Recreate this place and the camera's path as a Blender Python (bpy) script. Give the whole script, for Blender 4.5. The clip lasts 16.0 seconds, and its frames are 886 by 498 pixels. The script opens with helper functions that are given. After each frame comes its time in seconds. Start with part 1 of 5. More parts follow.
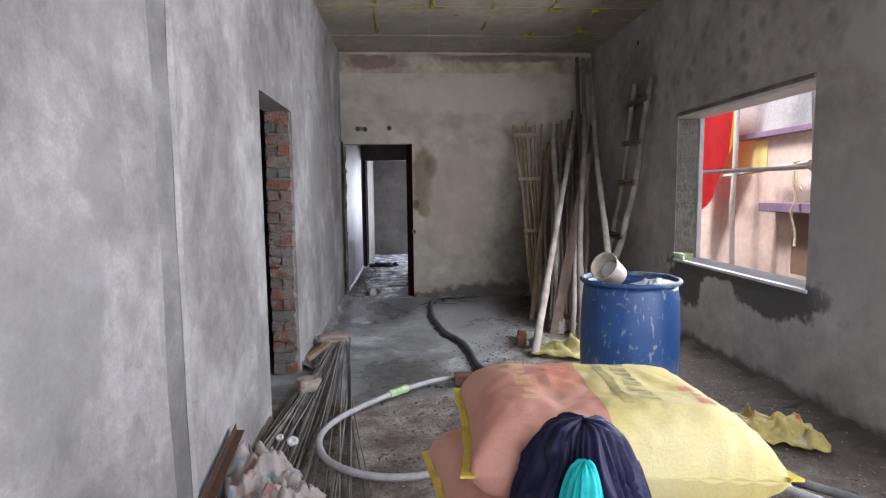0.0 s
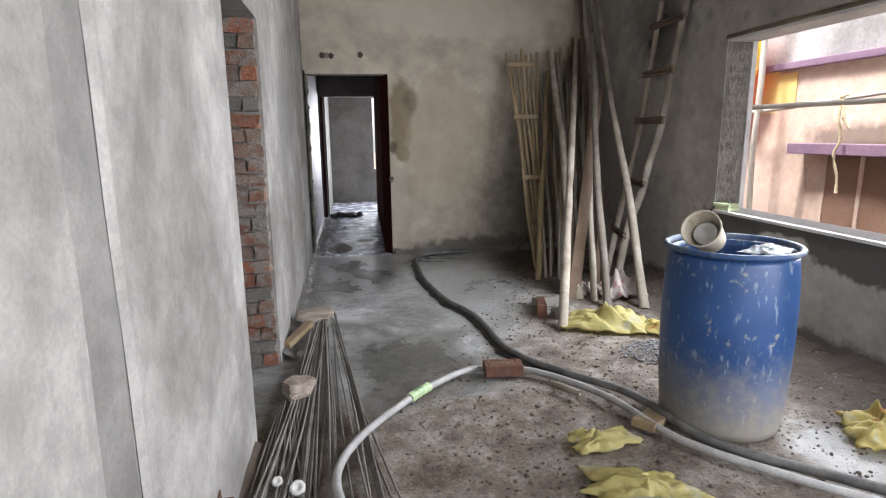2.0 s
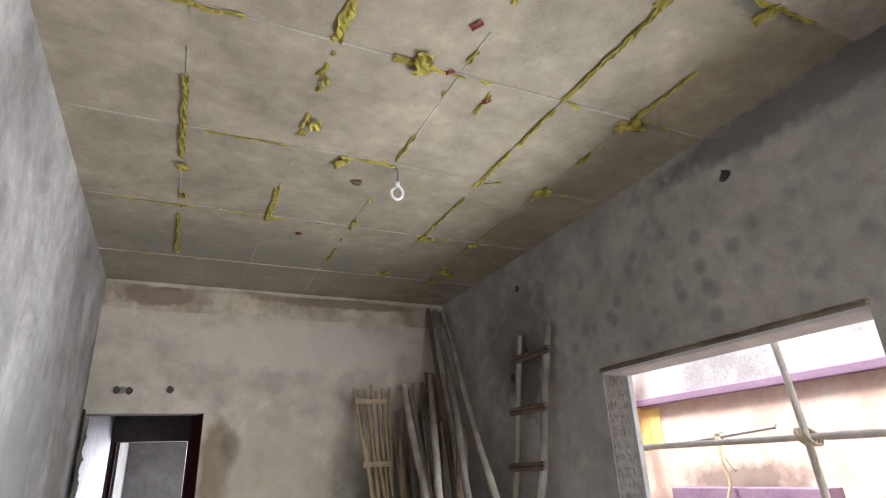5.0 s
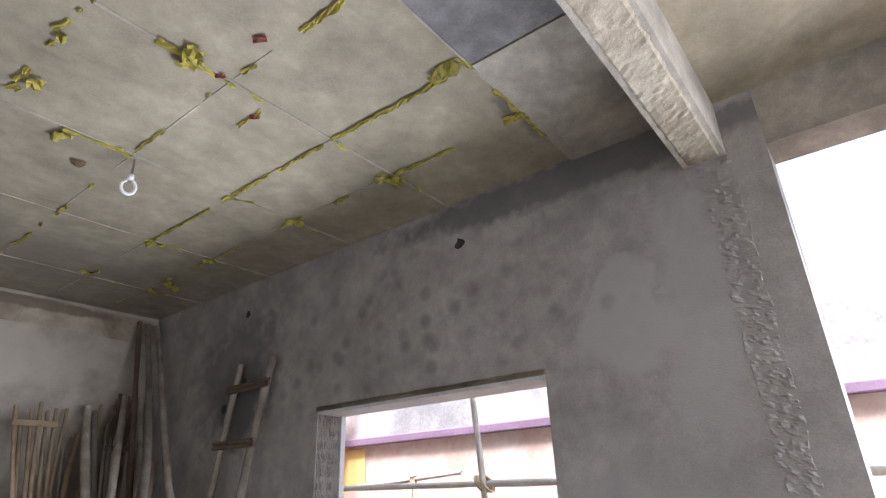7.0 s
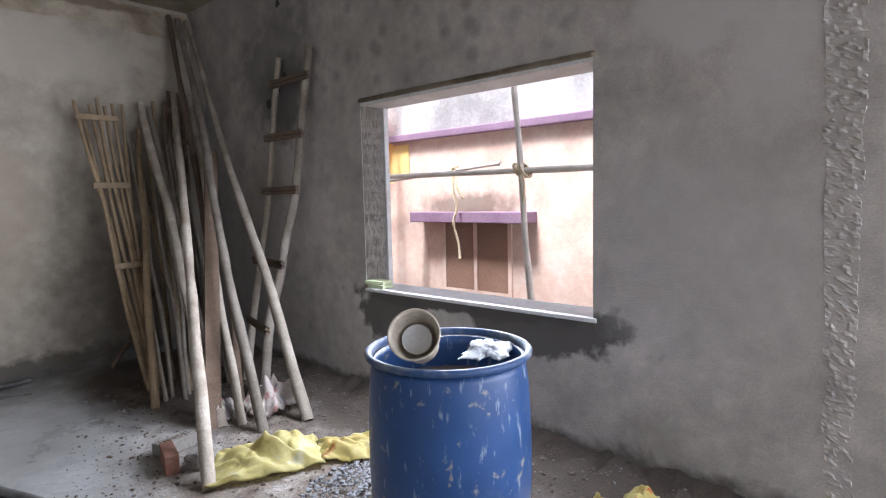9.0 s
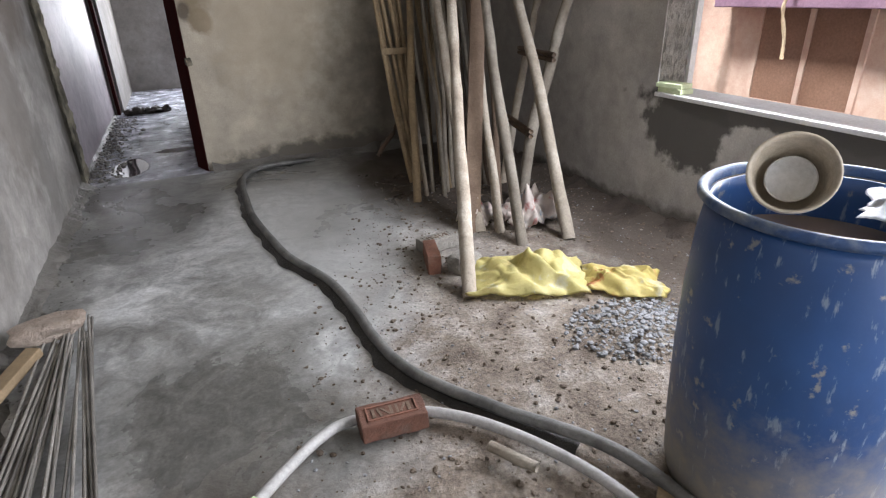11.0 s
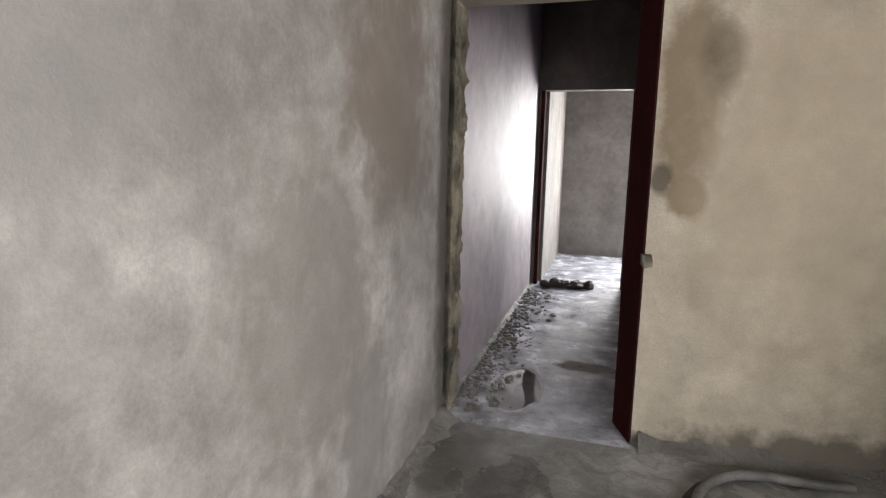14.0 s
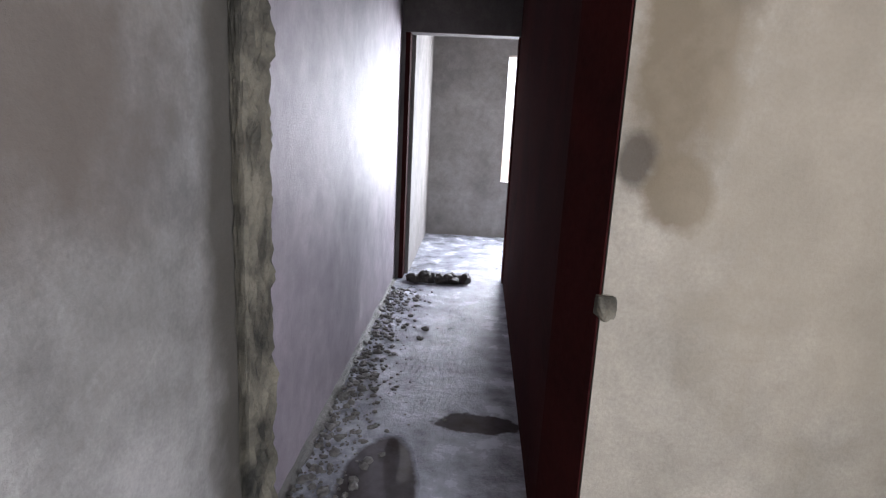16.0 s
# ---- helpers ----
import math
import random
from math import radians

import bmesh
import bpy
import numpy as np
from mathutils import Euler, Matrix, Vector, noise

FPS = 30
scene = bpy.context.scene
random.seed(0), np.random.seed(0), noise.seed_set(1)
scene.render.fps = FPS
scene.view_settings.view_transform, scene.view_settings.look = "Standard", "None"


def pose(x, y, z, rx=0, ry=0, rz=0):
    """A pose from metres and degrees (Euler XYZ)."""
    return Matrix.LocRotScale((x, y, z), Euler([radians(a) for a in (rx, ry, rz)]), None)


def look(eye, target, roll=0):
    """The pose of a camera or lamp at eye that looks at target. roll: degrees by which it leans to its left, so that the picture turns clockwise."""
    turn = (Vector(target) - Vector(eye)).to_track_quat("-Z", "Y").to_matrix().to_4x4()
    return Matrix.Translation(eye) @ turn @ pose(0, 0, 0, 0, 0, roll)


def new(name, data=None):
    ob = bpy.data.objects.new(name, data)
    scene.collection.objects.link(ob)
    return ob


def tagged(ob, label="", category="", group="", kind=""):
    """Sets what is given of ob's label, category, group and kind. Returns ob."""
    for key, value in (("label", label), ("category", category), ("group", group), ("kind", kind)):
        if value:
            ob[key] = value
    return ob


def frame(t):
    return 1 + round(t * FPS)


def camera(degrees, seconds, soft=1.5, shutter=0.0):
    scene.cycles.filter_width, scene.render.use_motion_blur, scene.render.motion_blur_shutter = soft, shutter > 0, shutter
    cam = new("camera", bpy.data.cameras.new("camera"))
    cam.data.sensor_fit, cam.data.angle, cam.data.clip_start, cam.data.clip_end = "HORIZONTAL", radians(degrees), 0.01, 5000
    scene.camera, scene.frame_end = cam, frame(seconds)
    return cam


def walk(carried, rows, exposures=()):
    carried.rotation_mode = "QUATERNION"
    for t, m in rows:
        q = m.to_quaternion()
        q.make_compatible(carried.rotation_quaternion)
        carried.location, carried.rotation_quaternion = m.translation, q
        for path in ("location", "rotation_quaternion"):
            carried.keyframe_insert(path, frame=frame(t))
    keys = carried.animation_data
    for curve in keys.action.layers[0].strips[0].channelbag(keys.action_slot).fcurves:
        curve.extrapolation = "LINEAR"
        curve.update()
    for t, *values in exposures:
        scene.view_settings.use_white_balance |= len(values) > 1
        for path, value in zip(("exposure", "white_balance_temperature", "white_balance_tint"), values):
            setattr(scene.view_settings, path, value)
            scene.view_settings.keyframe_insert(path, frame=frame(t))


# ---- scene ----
cam = camera(76.3, 16.0, 1.2)
PATH = [
    (0, (0.013, 0.765, 1.429), (0.131, 2.752, 1.232), -0.6),
    (0.5, (-0.073, 0.896, 1.415), (-0.003, 2.88, 1.175), -0.2),
    (1, (-0.226, 1.038, 1.448), (-0.217, 3.002, 1.074), -0.2),
    (1.5, (-0.307, 1.324, 1.399), (-0.149, 3.286, 1.048), -0.2),
    (2, (-0.393, 1.778, 1.417), (-0.083, 3.714, 1.019), -0.7),
    (2.5, (-0.44, 2.166, 1.367), (0.095, 4.077, 1.115), -0.4),
    (3, (-0.376, 2.48, 1.445), (0.254, 4.379, 1.461), -0.7),
    (5.5, (-0.178, 2.776, 1.534), (0.767, 4.342, 2.344), -2.0),
    (6, (-0.184, 2.768, 1.559), (1.05, 4.124, 2.359), -2.2),
    (6.5, (-0.176, 2.768, 1.569), (1.219, 3.952, 2.376), -2.1),
    (7, (-0.165, 2.766, 1.553), (1.298, 3.873, 2.351), -2.0),
    (7.5, (-0.156, 2.759, 1.519), (1.384, 3.883, 2.125), -2.4),
    (8, (-0.101, 2.774, 1.497), (1.491, 3.95, 1.784), -3.1),
    (10.5, (-0.178, 3.072, 1.369), (0.854, 4.627, 0.649), -3.1),
    (11, (0.023, 3.363, 1.356), (0.744, 5.034, 0.527), -1.7),
    (11.5, (0.09, 3.756, 1.311), (0.64, 5.495, 0.492), 1.2),
    (12, (0.143, 4.199, 1.324), (0.367, 6.088, 0.707), 1.2),
    (12.5, (0.18, 4.708, 1.331), (0.059, 6.63, 0.792), 2.0),
    (13, (0.032, 5.053, 1.318), (-0.43, 6.937, 0.832), 0.4),
    (13.5, (-0.084, 5.324, 1.344), (-0.676, 7.201, 0.989), 0.1),
    (14, (-0.093, 5.795, 1.346), (-0.655, 7.688, 1.029), 1.2),
    (14.5, (-0.136, 6.081, 1.348), (-0.567, 8.009, 1.036), 2.1),
    (15, (-0.254, 6.389, 1.365), (-0.448, 8.348, 1.01), 2.0),
    (15.5, (-0.266, 6.757, 1.316), (-0.357, 8.716, 0.926), 2.7),
    (16, (-0.288, 7.104, 1.33), (-0.366, 9.058, 0.908), 2.9),
]
walk(cam, [(t, look(eye, target, roll)) for t, eye, target, roll in PATH],
     exposures=((0, 1.3, 6000, 16), (1.5, 1.58, 6100, 12), (3, 1.8, 6700, 13), (6, 1.95, 5950, 14), (8, 1.75, 5850, 16), (11, 1.82, 6350, 14),
                (12.5, 1.85, 6900, 13), (14.5, 2.2, 6900, 13), (16, 2.25, 6100, 16)))

# ---- daylight ----
world = bpy.data.worlds.new("sky")
scene.world = world
world.use_nodes = True
_wn = world.node_tree.nodes
_sky = _wn.new("ShaderNodeTexSky")
_sky.sky_type, _sky.sun_disc = "NISHITA", False
_sky.sun_elevation, _sky.sun_rotation = radians(66), radians(270)
_sky.dust_density, _sky.air_density = 1.5, 1.0
_pale = _wn.new("ShaderNodeHueSaturation")
_pale.inputs["Saturation"].default_value = 0.3
world.node_tree.links.new(_sky.outputs[0], _pale.inputs["Color"])
world.node_tree.links.new(_pale.outputs[0], _wn["Background"].inputs[0])
_wn["Background"].inputs[1].default_value = 0.15
_sun = new("sun", bpy.data.lights.new("sun", "SUN"))
_sun.data.energy, _sun.data.angle, _sun.data.color = 3.3, radians(14), (1.0, 0.96, 0.9)
_sun.matrix_world = look((-4.0, 0.6, 9), (0, 0, 0))


def window_light(name, eye, target, w, h, power, spread=180):
    """Sky light that enters through an opening, from above the roofs outside."""
    d = bpy.data.lights.new(name, "AREA")
    d.shape, d.size, d.size_y, d.energy, d.color = "RECTANGLE", w, h, power, (0.93, 0.965, 1.0)
    d.spread = radians(spread)
    ob = new(name, d)
    ob.matrix_world = look(eye, target)
    return ob


window_light("sky_light_bay", (2.6, 1.25, 1.6), (0.2, 1.9, 0.7), 2.8, 2.4, 54)
window_light("sky_light_back", (0.8, -1.95, 1.7), (0.8, 3, 0.3), 2.6, 2.4, 35)
window_light("sky_light_window", (2.41, 5.04, 1.46), (1.41, 5.04, 1.26), 1.6, 1.2, 36)
window_light("sky_light_room", (0.8, 14.12, 1.4), (0.3, 10, 0.9), 1.3, 1.4, 44)

# ---- materials ----


def ramp(nt, src, stops):
    n = nt.nodes.new("ShaderNodeValToRGB")
    el = n.color_ramp.elements
    while len(el) < len(stops):
        el.new(0.5)
    for e, (p, c) in zip(el, stops):
        e.position = p
        e.color = (*c, 1) if len(c) == 3 else c
    nt.links.new(src, n.inputs[0])
    return n.outputs[0]


def tex(nt, kind, scale, detail=6, rough=0.6, vec=None, dist=0.0):
    if kind == "voronoi":
        n = nt.nodes.new("ShaderNodeTexVoronoi")
        n.inputs["Scale"].default_value = scale
        out = n.outputs["Distance"]
    else:
        n = nt.nodes.new("ShaderNodeTexNoise")
        n.inputs["Scale"].default_value, n.inputs["Detail"].default_value = scale, detail
        n.inputs["Roughness"].default_value, n.inputs["Distortion"].default_value = rough, dist
        out = n.outputs["Fac"]
    if vec is not None:
        nt.links.new(vec, n.inputs["Vector"])
    return out


def mixc(nt, fac, a, b, mode="MIX"):
    n = nt.nodes.new("ShaderNodeMix")
    n.data_type, n.blend_type = "RGBA", mode
    for sock, v in ((n.inputs[0], fac), (n.inputs[6], a), (n.inputs[7], b)):
        if isinstance(v, bpy.types.NodeSocket):
            nt.links.new(v, sock)
        elif isinstance(v, (int, float)):
            sock.default_value = v
        else:
            sock.default_value = (*v, 1)
    return n.outputs[2]


def maths(nt, op, a, b=0.0, c=None):
    n = nt.nodes.new("ShaderNodeMath")
    n.operation = op
    for sock, v in zip(n.inputs, (a, b, c)):
        if isinstance(v, bpy.types.NodeSocket):
            nt.links.new(v, sock)
        elif v is not None:
            sock.default_value = v
    return n.outputs[0]


def start(name, rough=0.8, metal=0.0):
    m = bpy.data.materials.new(name)
    m.use_nodes = True
    nt = m.node_tree
    b = nt.nodes["Principled BSDF"]
    b.inputs["Roughness"].default_value, b.inputs["Metallic"].default_value = rough, metal
    co = nt.nodes.new("ShaderNodeTexCoord").outputs["Object"]
    return m, nt, b, co


def bump(nt, b, h, strength, dist):
    n = nt.nodes.new("ShaderNodeBump")
    n.inputs["Strength"].default_value, n.inputs["Distance"].default_value = strength, dist
    nt.links.new(h, n.inputs["Height"])
    nt.links.new(n.outputs[0], b.inputs["Normal"])


def paint(nt, b, col):
    if isinstance(col, bpy.types.NodeSocket):
        nt.links.new(col, b.inputs["Base Color"])
    else:
        b.inputs["Base Color"].default_value = (*col, 1)


def prism(outline, z0, z1):
    """An upright solid on a flat outline."""
    bm = bmesh.new()
    lo, hi = ([bm.verts.new((x, y, z)) for x, y in outline] for z in (z0, z1))
    n = len(outline)
    for k in range(n):
        bm.faces.new((lo[k], lo[(k + 1) % n], hi[(k + 1) % n], hi[k]))
    bm.faces.new(lo[::-1])
    bm.faces.new(hi)
    bmesh.ops.recalc_face_normals(bm, faces=bm.faces)
    return bm


def mottled(name, stops, big=1.2, fine=30, rough=0.85, metal=0.0, relief=0.3, depth=0.01, fine_mix=0.35, per_object=0.0, spec=0.5):
    """A surface with stains at one scale and grain at another."""
    m, nt, b, co = start(name, rough, metal)
    b.inputs["Specular IOR Level"].default_value = spec
    n1, n2 = tex(nt, "noise", big, 8, 0.6, co, 0.4), tex(nt, "noise", fine, 6, 0.7, co)
    c = ramp(nt, n1, stops)
    c = mixc(nt, fine_mix, c, ramp(nt, n2, ((0.3, (0.25, 0.25, 0.25)), (0.7, (0.75, 0.75, 0.75)))), "OVERLAY")
    if per_object:
        r = nt.nodes.new("ShaderNodeObjectInfo").outputs["Random"]
        c = mixc(nt, 1.0, c, ramp(nt, r, ((0.0, (1 - per_object,) * 3), (1.0, (1, 1, 1)))), "MULTIPLY")
    paint(nt, b, c)
    bump(nt, b, n2, relief, depth)
    return m


def blot(nt, co, cx, cy, cz, sx, sy, sz, edge=0.35, wob=0.7, scale=6.5):
    """A stain or other patch with an uneven outline round one place: 1 inside, 0 outside."""
    v = nt.nodes.new("ShaderNodeMapping")
    v.inputs["Location"].default_value = (-cx / sx, -cy / sy, -cz / sz)
    v.inputs["Scale"].default_value = (1 / sx, 1 / sy, 1 / sz)
    nt.links.new(co, v.inputs["Vector"])
    ln = nt.nodes.new("ShaderNodeVectorMath")
    ln.operation = "LENGTH"
    nt.links.new(v.outputs[0], ln.inputs[0])
    d = maths(nt, "MULTIPLY_ADD", maths(nt, "SUBTRACT", tex(nt, "noise", scale, 5, 0.6, co), 0.5), wob * 2, ln.outputs["Value"])
    n = nt.nodes.new("ShaderNodeMapRange")
    n.inputs["From Min"].default_value, n.inputs["From Max"].default_value = 1 + edge / 2, 1 - edge / 2
    nt.links.new(d, n.inputs["Value"])
    return n.outputs[0]


def plaster(name, dry, damp, blots=(), rough=0.8, big=0.9, contrast=1.0, pits=0.28, spots=None):
    """Cement render: cloudy patches, trowel marks, fine grit; blots are damp or bare stains, other patches or painted
    shade (place, size, colour).
    """
    m, nt, b, co = start(name, rough)
    n1, n2, n3 = tex(nt, "noise", big, 9, 0.6, co, 0.5), tex(nt, "noise", 4.2, 7, 0.6, co, 0.25), tex(nt, "noise", 90, 4, 0.7, co)
    k = 0.12 / contrast
    c = ramp(nt, n1, ((0.5 - k, damp), (0.5 + k, dry)))
    c = mixc(nt, 0.5, c, ramp(nt, n2, ((0.3, (0.3, 0.3, 0.3)), (0.7, (0.7, 0.7, 0.7)))), "OVERLAY")
    c = mixc(nt, 0.25, c, ramp(nt, n3, ((0.25, (0.2, 0.2, 0.2)), (0.75, (0.8, 0.8, 0.8)))), "OVERLAY")
    n4, n5 = tex(nt, "noise", 2.1, 10, 0.68, co, 0.9), tex(nt, "noise", 13, 5, 0.6, co, 0.4)
    c = mixc(nt, maths(nt, "MULTIPLY", ramp(nt, n4, ((0.53, (0, 0, 0)), (0.575, (1, 1, 1)))), 0.26 * contrast), c, damp)
    c = mixc(nt, 0.2 * contrast, c, ramp(nt, n5, ((0.35, (0.3, 0.3, 0.3)), (0.65, (0.7, 0.7, 0.7)))), "OVERLAY")
    for place, size, colour, edge, amount in blots:
        f = maths(nt, "MULTIPLY", blot(nt, co, *place, *size, edge), amount)
        c = mixc(nt, f, c, colour)
    if spots:
        # damp dabs of the plasterer's float, in loose rows
        d = ramp(nt, tex(nt, "voronoi", 6.5, vec=co), ((0.18, (1, 1, 1)), (0.42, (0, 0, 0))))
        c = mixc(nt, maths(nt, "MULTIPLY", maths(nt, "MULTIPLY", d, blot(nt, co, *spots[0], *spots[1], 0.8)), 0.5), c, spots[2])
    paint(nt, b, c)
    h = maths(nt, "MULTIPLY_ADD", n3, 0.45, n2)
    bump(nt, b, h, pits, 0.02)
    return m


# the blot at y 8.47 is a darker strip down the far corner
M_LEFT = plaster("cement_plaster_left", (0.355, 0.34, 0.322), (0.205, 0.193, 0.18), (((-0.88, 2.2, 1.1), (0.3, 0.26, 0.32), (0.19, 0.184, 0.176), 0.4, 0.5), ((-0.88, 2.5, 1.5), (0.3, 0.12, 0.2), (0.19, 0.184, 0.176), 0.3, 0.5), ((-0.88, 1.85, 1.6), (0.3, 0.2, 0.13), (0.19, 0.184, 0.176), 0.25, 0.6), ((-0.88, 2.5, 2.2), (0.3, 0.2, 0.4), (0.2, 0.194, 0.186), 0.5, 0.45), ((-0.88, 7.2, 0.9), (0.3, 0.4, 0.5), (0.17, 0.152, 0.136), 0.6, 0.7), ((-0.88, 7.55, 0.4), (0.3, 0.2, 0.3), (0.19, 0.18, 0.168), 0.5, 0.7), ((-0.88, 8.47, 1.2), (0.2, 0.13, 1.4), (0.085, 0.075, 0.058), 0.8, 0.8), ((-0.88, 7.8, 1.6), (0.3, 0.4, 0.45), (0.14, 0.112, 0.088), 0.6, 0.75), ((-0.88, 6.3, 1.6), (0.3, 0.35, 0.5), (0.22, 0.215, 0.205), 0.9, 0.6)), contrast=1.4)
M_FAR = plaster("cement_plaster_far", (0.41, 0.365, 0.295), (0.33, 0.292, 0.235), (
    ((0.2, 8.5, 1.62), (0.13, 0.3, 0.42), (0.17, 0.13, 0.078), 0.5, 0.9), ((0.32, 8.5, 1.78), (0.08, 0.3, 0.15), (0.1, 0.078, 0.05), 0.6, 0.8), ((0.11, 8.5, 1.27), (0.055, 0.3, 0.075), (0.07, 0.055, 0.038), 0.5, 0.85), ((0.21, 8.5, 1.2), (0.09, 0.3, 0.1), (0.17, 0.13, 0.078), 0.35, 0.85),
    ((0.9, 8.5, 2.75), (1.1, 0.3, 0.26), (0.47, 0.425, 0.35), 0.4, 0.6), ((0.75, 8.5, 1.3), (0.5, 0.3, 0.75), (0.34, 0.285, 0.205), 0.5, 0.55),
    ((-0.236, 8.5, 2.308), (0.035, 0.1, 0.03), (0.11, 0.09, 0.07), 0.4, 0.9), ((-0.62, 8.5, 2.3), (0.07, 0.1, 0.03), (0.11, 0.09, 0.07), 0.4, 0.9),
    # shadow of the pole stack painted on the wall, then a darker foot band
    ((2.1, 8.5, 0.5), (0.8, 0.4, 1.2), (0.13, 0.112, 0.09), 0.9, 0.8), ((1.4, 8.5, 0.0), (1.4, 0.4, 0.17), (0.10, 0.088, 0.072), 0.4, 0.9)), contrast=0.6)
# the blot at z 3.2 is a darker band along the wall's top
M_RIGHT = plaster("cement_plaster_right", (0.41, 0.385, 0.36), (0.295, 0.275, 0.257), (
    ((2.51, 5.7, 0.62), (0.3, 0.28, 0.22), (0.075, 0.07, 0.065), 0.2, 0.95), ((2.51, 4.5, 0.72), (0.3, 0.55, 0.17), (0.075, 0.07, 0.065), 0.2, 0.95), ((2.51, 5.1, 0.78), (0.3, 0.9, 0.08), (0.075, 0.07, 0.065), 0.2, 0.95),
    # blots at y 7.0 and 6.9 hold the ladder's rung shadows in the colour
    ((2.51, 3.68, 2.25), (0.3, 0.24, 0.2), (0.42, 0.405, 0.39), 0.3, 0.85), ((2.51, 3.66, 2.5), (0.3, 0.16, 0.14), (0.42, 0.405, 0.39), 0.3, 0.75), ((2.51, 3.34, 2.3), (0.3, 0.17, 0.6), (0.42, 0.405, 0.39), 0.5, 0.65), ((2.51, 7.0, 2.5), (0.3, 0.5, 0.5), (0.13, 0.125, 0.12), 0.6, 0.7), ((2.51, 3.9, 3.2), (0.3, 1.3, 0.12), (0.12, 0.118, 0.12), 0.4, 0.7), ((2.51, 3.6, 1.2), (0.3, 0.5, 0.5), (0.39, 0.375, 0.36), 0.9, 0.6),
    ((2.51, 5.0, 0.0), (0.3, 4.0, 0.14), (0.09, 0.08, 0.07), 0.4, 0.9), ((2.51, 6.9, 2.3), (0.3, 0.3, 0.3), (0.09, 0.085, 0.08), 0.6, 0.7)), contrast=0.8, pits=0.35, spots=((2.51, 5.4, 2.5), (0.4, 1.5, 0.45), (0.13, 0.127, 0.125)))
M_CORR = plaster("corridor_plaster", (0.39, 0.34, 0.37), (0.30, 0.26, 0.29), rough=0.48, pits=0.5)
# plaster darkened in its colour, for rooms and lintels that lie in shade
M_DARK = plaster("shade_dark_plaster", (0.16, 0.145, 0.135), (0.10, 0.09, 0.085))
# near-black red: corridor shade and a red lens glow put into the colour
M_MAROON = mottled("shaded_maroon", ((0.3, (0.024, 0.006, 0.006)), (0.7, (0.05, 0.01, 0.009))), 2, 40, 0.9, spec=0.06)
M_ROOM = plaster("room_plaster", (0.29, 0.272, 0.255), (0.22, 0.205, 0.192))
# the second blot makes the ceiling darker towards the far wall
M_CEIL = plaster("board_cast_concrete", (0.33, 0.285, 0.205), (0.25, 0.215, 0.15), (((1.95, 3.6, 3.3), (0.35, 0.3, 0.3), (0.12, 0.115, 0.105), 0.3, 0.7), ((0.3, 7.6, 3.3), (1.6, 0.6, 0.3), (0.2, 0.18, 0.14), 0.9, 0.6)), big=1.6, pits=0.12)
M_CONC = plaster("rough_concrete", (0.42, 0.38, 0.31), (0.28, 0.25, 0.205), big=3, pits=0.6)
M_BRICK = mottled("fired_brick", ((0.3, (0.17, 0.085, 0.06)), (0.55, (0.27, 0.125, 0.085)), (0.75, (0.23, 0.19, 0.16))), 5, 60, 0.9, relief=0.6, per_object=0.55)
def smeared_brick():
    """Fired brick with patches of grey mortar left on it."""
    m, nt, b, co = start("mortar_smeared_brick", 0.92)
    wp = nt.nodes.new("ShaderNodeNewGeometry").outputs["Position"]
    n1, n2, n3 = tex(nt, "noise", 9, 6, 0.65, wp, 0.5), tex(nt, "noise", 70, 5, 0.7, wp), tex(nt, "noise", 3, 3, 0.5, wp)
    r = nt.nodes.new("ShaderNodeObjectInfo").outputs["Random"]
    c = ramp(nt, r, ((0.0, (0.13, 0.065, 0.045)), (0.4, (0.3, 0.12, 0.07)), (0.7, (0.2, 0.12, 0.09)), (1.0, (0.24, 0.17, 0.13))))
    f = ramp(nt, maths(nt, "MULTIPLY_ADD", n3, 0.6, n1), ((0.74, (0, 0, 0)), (0.86, (0.95, 0.95, 0.95))))
    c = mixc(nt, f, c, (0.24, 0.22, 0.195))
    c = mixc(nt, 0.5, c, ramp(nt, n2, ((0.3, (0.2, 0.2, 0.2)), (0.7, (0.8, 0.8, 0.8)))), "OVERLAY")
    paint(nt, b, c)
    bump(nt, b, maths(nt, "MULTIPLY_ADD", n1, 1.2, n2), 0.8, 0.02)
    return m


M_SMEAR = smeared_brick()
M_MORTAR = mottled("mortar", ((0.3, (0.2, 0.185, 0.165)), (0.7, (0.30, 0.28, 0.25))), 6, 60, 0.95, relief=0.8, depth=0.02)
M_NEIGH = plaster("peach_wall_paint", (0.74, 0.57, 0.48), (0.66, 0.49, 0.40), (((4.15, 6.3, 1.35), (0.4, 0.6, 0.12), (0.16, 0.13, 0.1), 0.8, 0.8), ((4.15, 6.9, 0.5), (0.4, 0.05, 0.5), (0.2, 0.14, 0.11), 0.9, 0.6)))
# yellow glow of a sunlit cloth, put into the wall's colour
M_YELLOW = mottled("yellow_glow_colour", ((0.3, (0.82, 0.58, 0.17)), (0.7, (0.88, 0.68, 0.28))), 2, 40, 0.7)
M_PURPLE = mottled("purple_trim_paint", ((0.3, (0.21, 0.13, 0.20)), (0.7, (0.30, 0.2, 0.28))), 3, 50, 0.7)
M_PARA = mottled("white_parapet_paint", ((0.35, (0.3, 0.29, 0.285)), (0.6, (0.5, 0.485, 0.475))), 2, 30, 0.8)
M_SILL = mottled("cement_sill", ((0.3, (0.5, 0.5, 0.49)), (0.7, (0.68, 0.68, 0.67))), 4, 60, 0.8)


